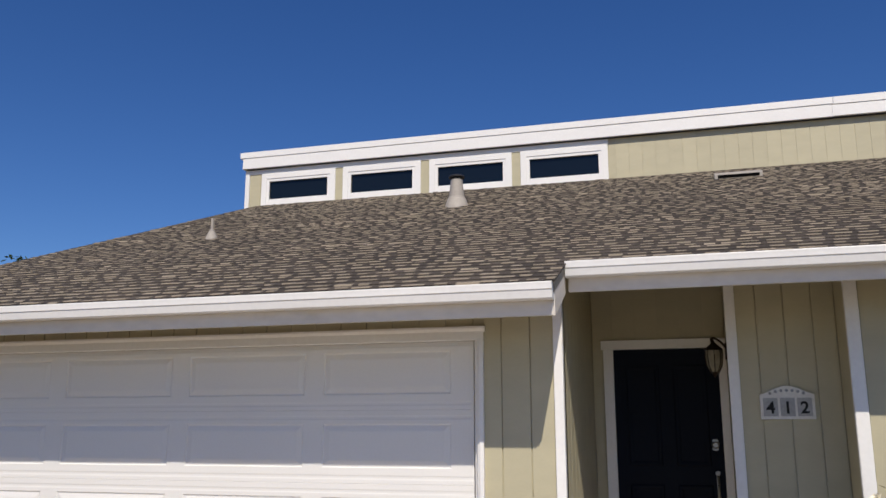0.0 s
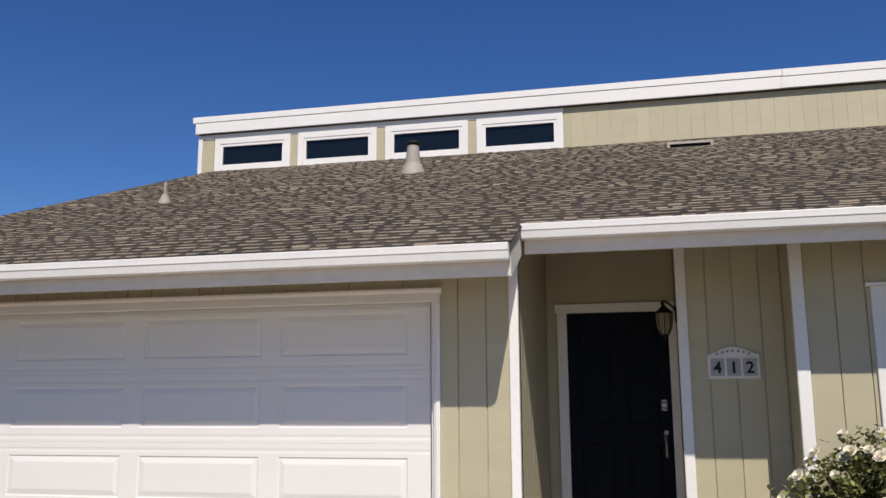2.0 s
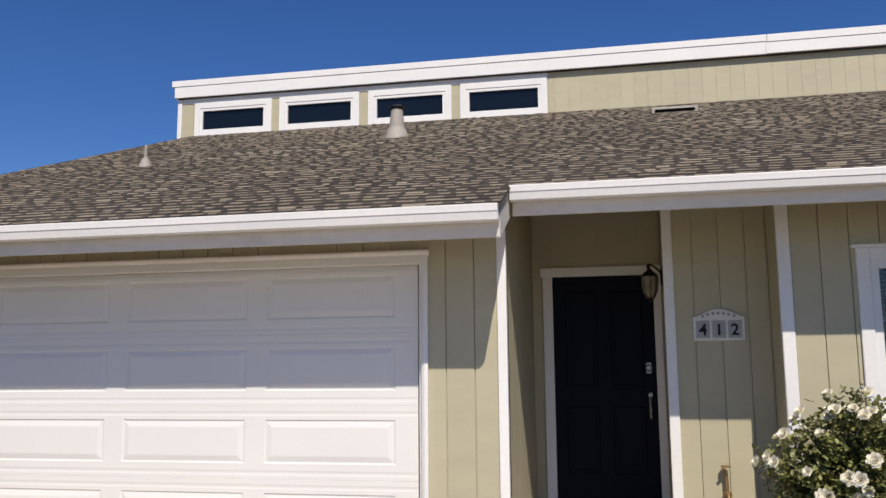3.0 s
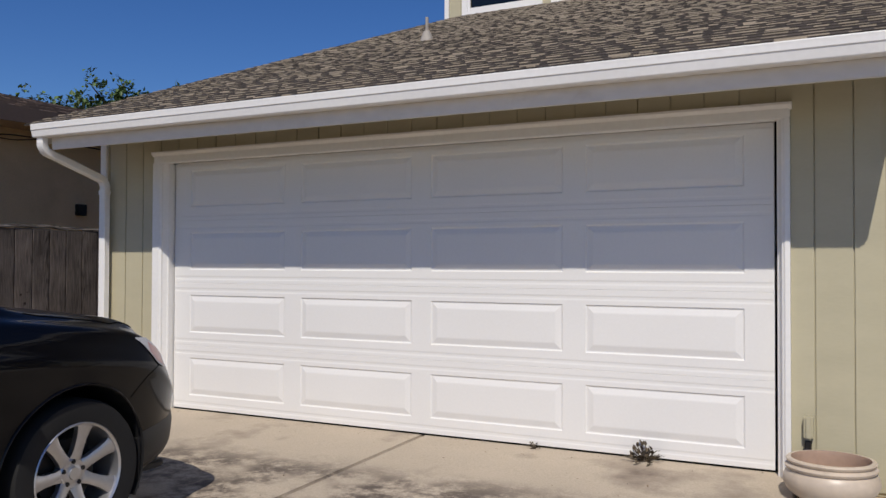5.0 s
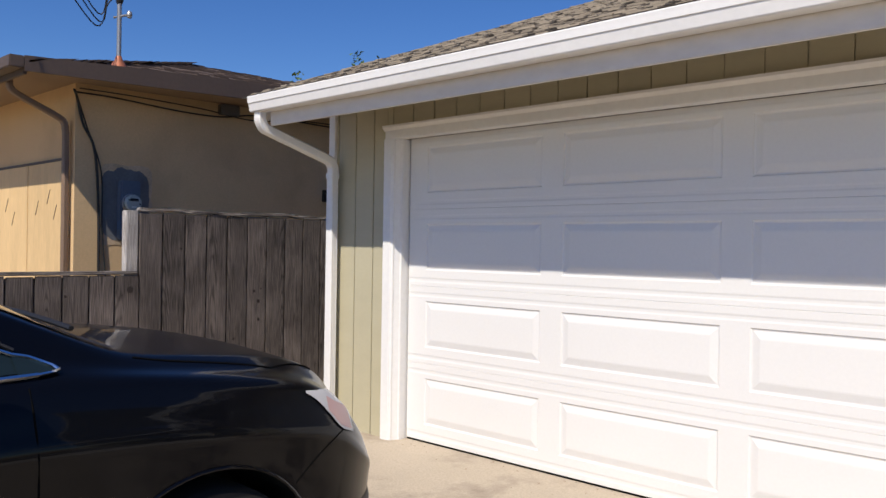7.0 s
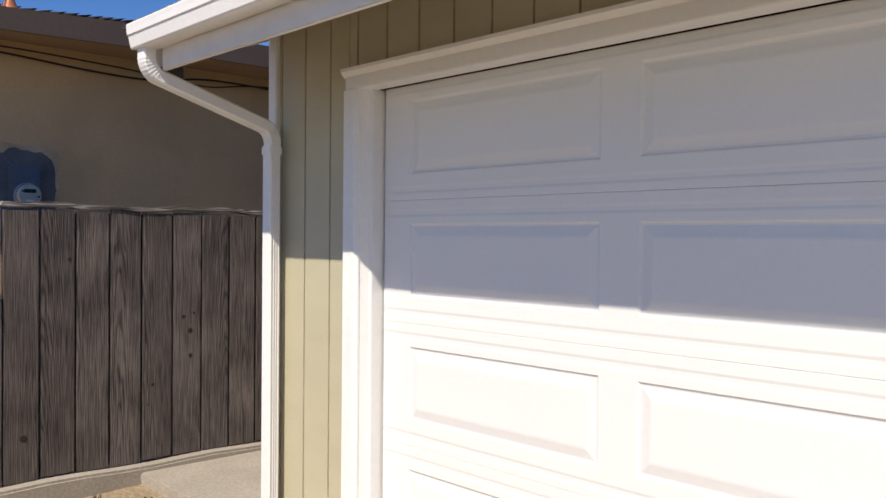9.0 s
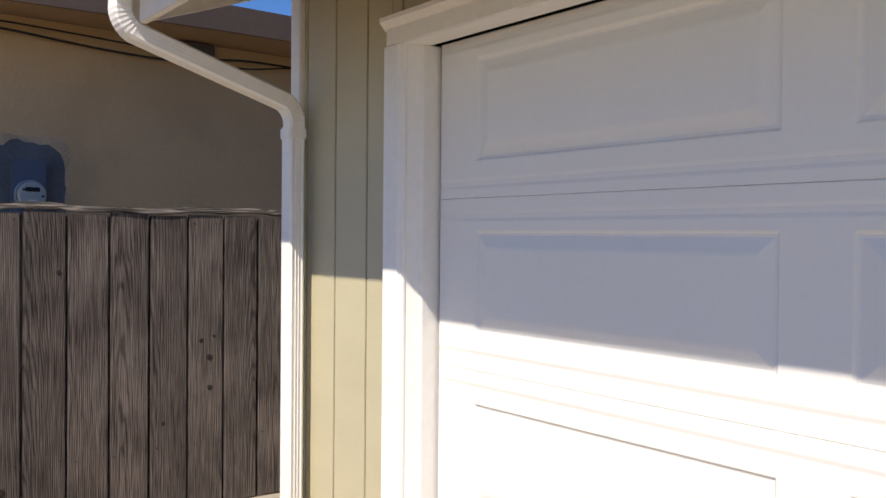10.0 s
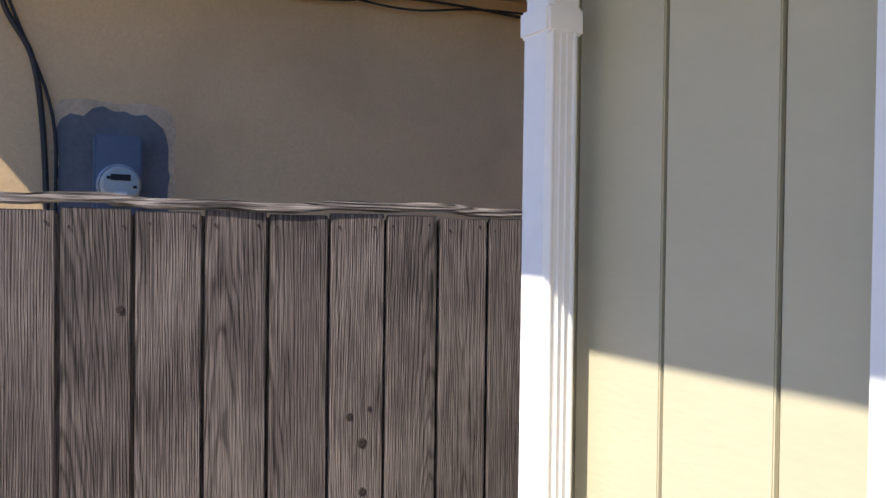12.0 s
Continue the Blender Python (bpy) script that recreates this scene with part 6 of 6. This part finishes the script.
for p, d in blooms:
    t = bmesh.new()
    size = rb.uniform(0.028, 0.045)
    axis = (d + Vector((-0.2, -0.6, 0.5))).normalized()
    frame_ = axis.to_track_quat("Z", "Y").to_matrix().to_4x4()
    for ring_i, (cnt, rad, tilt) in enumerate(((7, 1.0, 0.05), (6, 0.8, 0.3), (5, 0.55, 0.55), (4, 0.3, 0.8))):
        for j in range(cnt):
            a = 2 * math.pi * (j + 0.37 * ring_i) / cnt + rb.uniform(-0.2, 0.2)
            e = Vector((math.cos(a), math.sin(a), 0))
            f = Vector((-math.sin(a), math.cos(a), 0))
            base_ = e * size * 0.1
            outp = e * math.cos(tilt * 1.4) + Vector((0, 0, 1)) * math.sin(tilt * 1.4)
            pts = []
            for u in (0, 0.5, 0.85, 1.0):
                wv = size * 0.5 * math.sin(math.pi * min(0.9, 0.15 + u * 0.75))
                c = base_ + outp * size * rad * u + Vector((0, 0, size * (0.25 * u * u)))
                pts.append((t.verts.new(c - f * wv), t.verts.new(c + Vector((0, 0, -size * 0.05))), t.verts.new(c + f * wv)))
            for q0, q1 in zip(pts, pts[1:]):
                t.faces.new((q0[0], q0[1], q1[1], q1[0])), t.faces.new((q0[1], q0[2], q1[2], q1[1]))
    t.transform(Matrix.Translation(p) @ frame_)
    part("flower", t, PETAL, rose, "cream white rose flower")

# gravel bed beside the path
GRAVEL = surface("mixed_grey_gravel", (0.30, 0.285, 0.27), 0.85, coarse=4, fine=70, var=0.15, speck=0.2, bump=0.4, island=0.5)
rg = random.Random(8)
b = bmesh.new()
unit = bmesh.new()
bmesh.ops.create_icosphere(unit, subdivisions=1, radius=1)
shape = [v.co.copy() for v in unit.verts]
unit.verts.index_update()
tri = [[v.index for v in f.verts] for f in unit.faces]
unit.free()
for k in range(3200):
    x, y = 6.76 + 2.6 * rg.random() ** 1.3, rg.uniform(-1.6, 0.9)
    if x > 7.42 and y > 0.46:
        continue
    r = rg.uniform(0.012, 0.034) * (1.5 if rg.random() < 0.06 else 1)
    rot = Euler((rg.uniform(0, 6), rg.uniform(0, 6), rg.uniform(0, 6))).to_matrix()
    sx, sy, sz = rg.uniform(0.8, 1.3), rg.uniform(0.7, 1.1), rg.uniform(0.45, 0.7)
    lift = 0.02 + min(0.05, (y + 1.6) * 0.03) + rg.uniform(-0.012, 0.012)
    vs = []
    for c in shape:
        p = rot @ Vector((c.x * rg.uniform(0.85, 1.1), c.y, c.z))
        vs.append(b.verts.new((x + p.x * r * sx, y + p.y * r * sy, lift + p.z * r * sz + ground_z(y) - 0.01)))
    for f in tri:
        b.faces.new([vs[i] for i in f])
tagged(part("gravel", b, GRAVEL), "loose mixed grey gravel round the rose bush", "gravel", "", "stuff")
# bed runs on unseen past the gravel, dark to cut bounce into the entry
b = sloped_slab(6.74, 13.0, -9.0, 0.485, 0.0, 0.25, 0.01)
box(b, 6.74, 7.464, 0.487, 0.99, -0.10, 0.03, 0.01)
structure("gravel_bed", b, BOUNCE_CUT_SOIL, "dark soil partly under gravel, carried on unseen to cut bounce into the entry", "ground")
for k, (x, y, r) in enumerate(((6.80, -0.42, 0.10), (6.82, -0.75, 0.12), (6.79, -1.1, 0.10))):
    st_ = thing("edge_stone", (x, y, 0), "flat purplish grey edging stone beside the path", "stone", "edging stones")
    t = bmesh.new()
    bmesh.ops.create_icosphere(t, subdivisions=2, radius=1)
    for v in t.verts:
        v.co *= 1 + 0.25 * noise.noise(v.co * 1.4 + Vector((k * 7, 0, 0)))
        v.co = Vector((x + v.co.x * r, y + v.co.y * r * 1.4, 0.0 + v.co.z * 0.05 + ground_z(y)))
    part("stone", t, surface("slate_stone", (0.22, 0.20, 0.205), 0.8, coarse=8, fine=60, var=0.15, speck=0.15, bump=0.4), st_)

# weeds in the joints
rw = random.Random(3)
for x, y, n_, size, lab in ((4.08, -0.06, 26, 0.10, "small dark weed growing at the foot of the garage door"), (3.32, -0.05, 7, 0.05, "tiny green weed at the foot of the garage door"), (7.12, 0.80, 30, 0.10, "dry dark weed beside the garden tap"), (-0.66, -0.30, 12, 0.07, "small green weed by the downspout"), (-1.55, -0.42, 16, 0.05, "dry yellow-green weed tuft on the soil"), (-1.25, -0.36, 14, 0.05, "dry yellow-green weed tuft on the soil"), (-1.75, -0.6, 14, 0.05, "dry yellow-green weed tuft on the soil")):
    wd = thing("weed", (x, y, 0), lab, "weed")
    t = bmesh.new()
    for k in range(n_):
        d = direction(rw, 1.0)
        st0 = Vector((x + rw.uniform(-0.02, 0.02), y + rw.uniform(-0.02, 0.02), (0.0 if x > -0.5 else -0.05) - 0.002))
        for j in range(3):
            leaf(t, st0 + d * size * (0.25 + 0.35 * j), (d + direction(rw) * 0.8).normalized(), Vector((0, 0, 1)), size * 0.42, size * 0.12)
        tube(t, [st0, st0 + d * size * 0.5, st0 + d * size], 0.0025, 4)
    part("leaves", t, LEAF_WEED, wd)

# crumbs of dry leaves along the foot of the door and in the pot's corner
rl = random.Random(29)
LITTER = leaf_material("dry_leaf_crumb", (0.16, 0.105, 0.06), 0.5)
t = bmesh.new()
for k in range(150):
    if k < 90:
        x, y = rl.uniform(0.1, 5.3), -0.03 - 0.35 * rl.random() ** 2.2
    else:
        x, y = rl.uniform(2.2, 4.9), rl.uniform(-2.2, -0.5)
    d = Vector((rl.uniform(-1, 1), rl.uniform(-1, 1), 0.15)).normalized()
    leaf(t, Vector((x, y, ground_z(y) + 0.004)), d, Vector((0, 0, 1)), rl.uniform(0.008, 0.022), rl.uniform(0.003, 0.006))
tagged(part("leaf_litter", t, LITTER), "crumbs of dry brown leaves on the driveway", "leaf litter", "", "stuff")

# tree beyond the roofs
rt = random.Random(17)
tree = thing("tree", (-11.8, 11.0, 0), "broad-leaved green tree beyond the roofs", "tree")
tr_, cr_ = bmesh.new(), bmesh.new()
tube(tr_, smooth_path([(-11.8, 11.0, -0.1), (-11.75, 11.05, 1.5), (-11.85, 10.95, 3.2)], 5), [0.22 - 0.009 * i for i in range(11)], 10)
for k in range(80):
    a, hgt, rad = rt.uniform(0, 6.283), rt.uniform(4.75, 6.0), rt.uniform(0.3, 3.5)
    tip = Vector((-11.8 + rad * math.cos(a), 11.0 + rad * math.sin(a), hgt - 0.07 * rad * rad))
    mid = Vector((-11.8, 11, 3.2)).lerp(tip, 0.5) + Vector((0, 0, 0.3))
    pth = smooth_path([Vector((-11.82, 10.97, 2.9 + 0.3 * rt.random())), mid, tip], 6)
    tube(tr_, pth, [0.06 - 0.048 * i / (len(pth) - 1) for i in range(len(pth))], 5)
    for p in pth[5:]:
        for _ in range(4):
            c = p + direction(rt) * rt.uniform(0.05, 0.35)
            for _ in range(9):
                leaf(cr_, c + direction(rt) * rt.uniform(0, 0.16), direction(rt, 0.4), Vector((0, 0, 1)), rt.uniform(0.09, 0.17), rt.uniform(0.03, 0.05))
part("trunk", tr_, BARK, tree, "grey-brown trunk and limbs", True)
tagged(part("crown", cr_, LEAF_TREE, tree, "open crown of glossy green leaves"), kind="stuff")
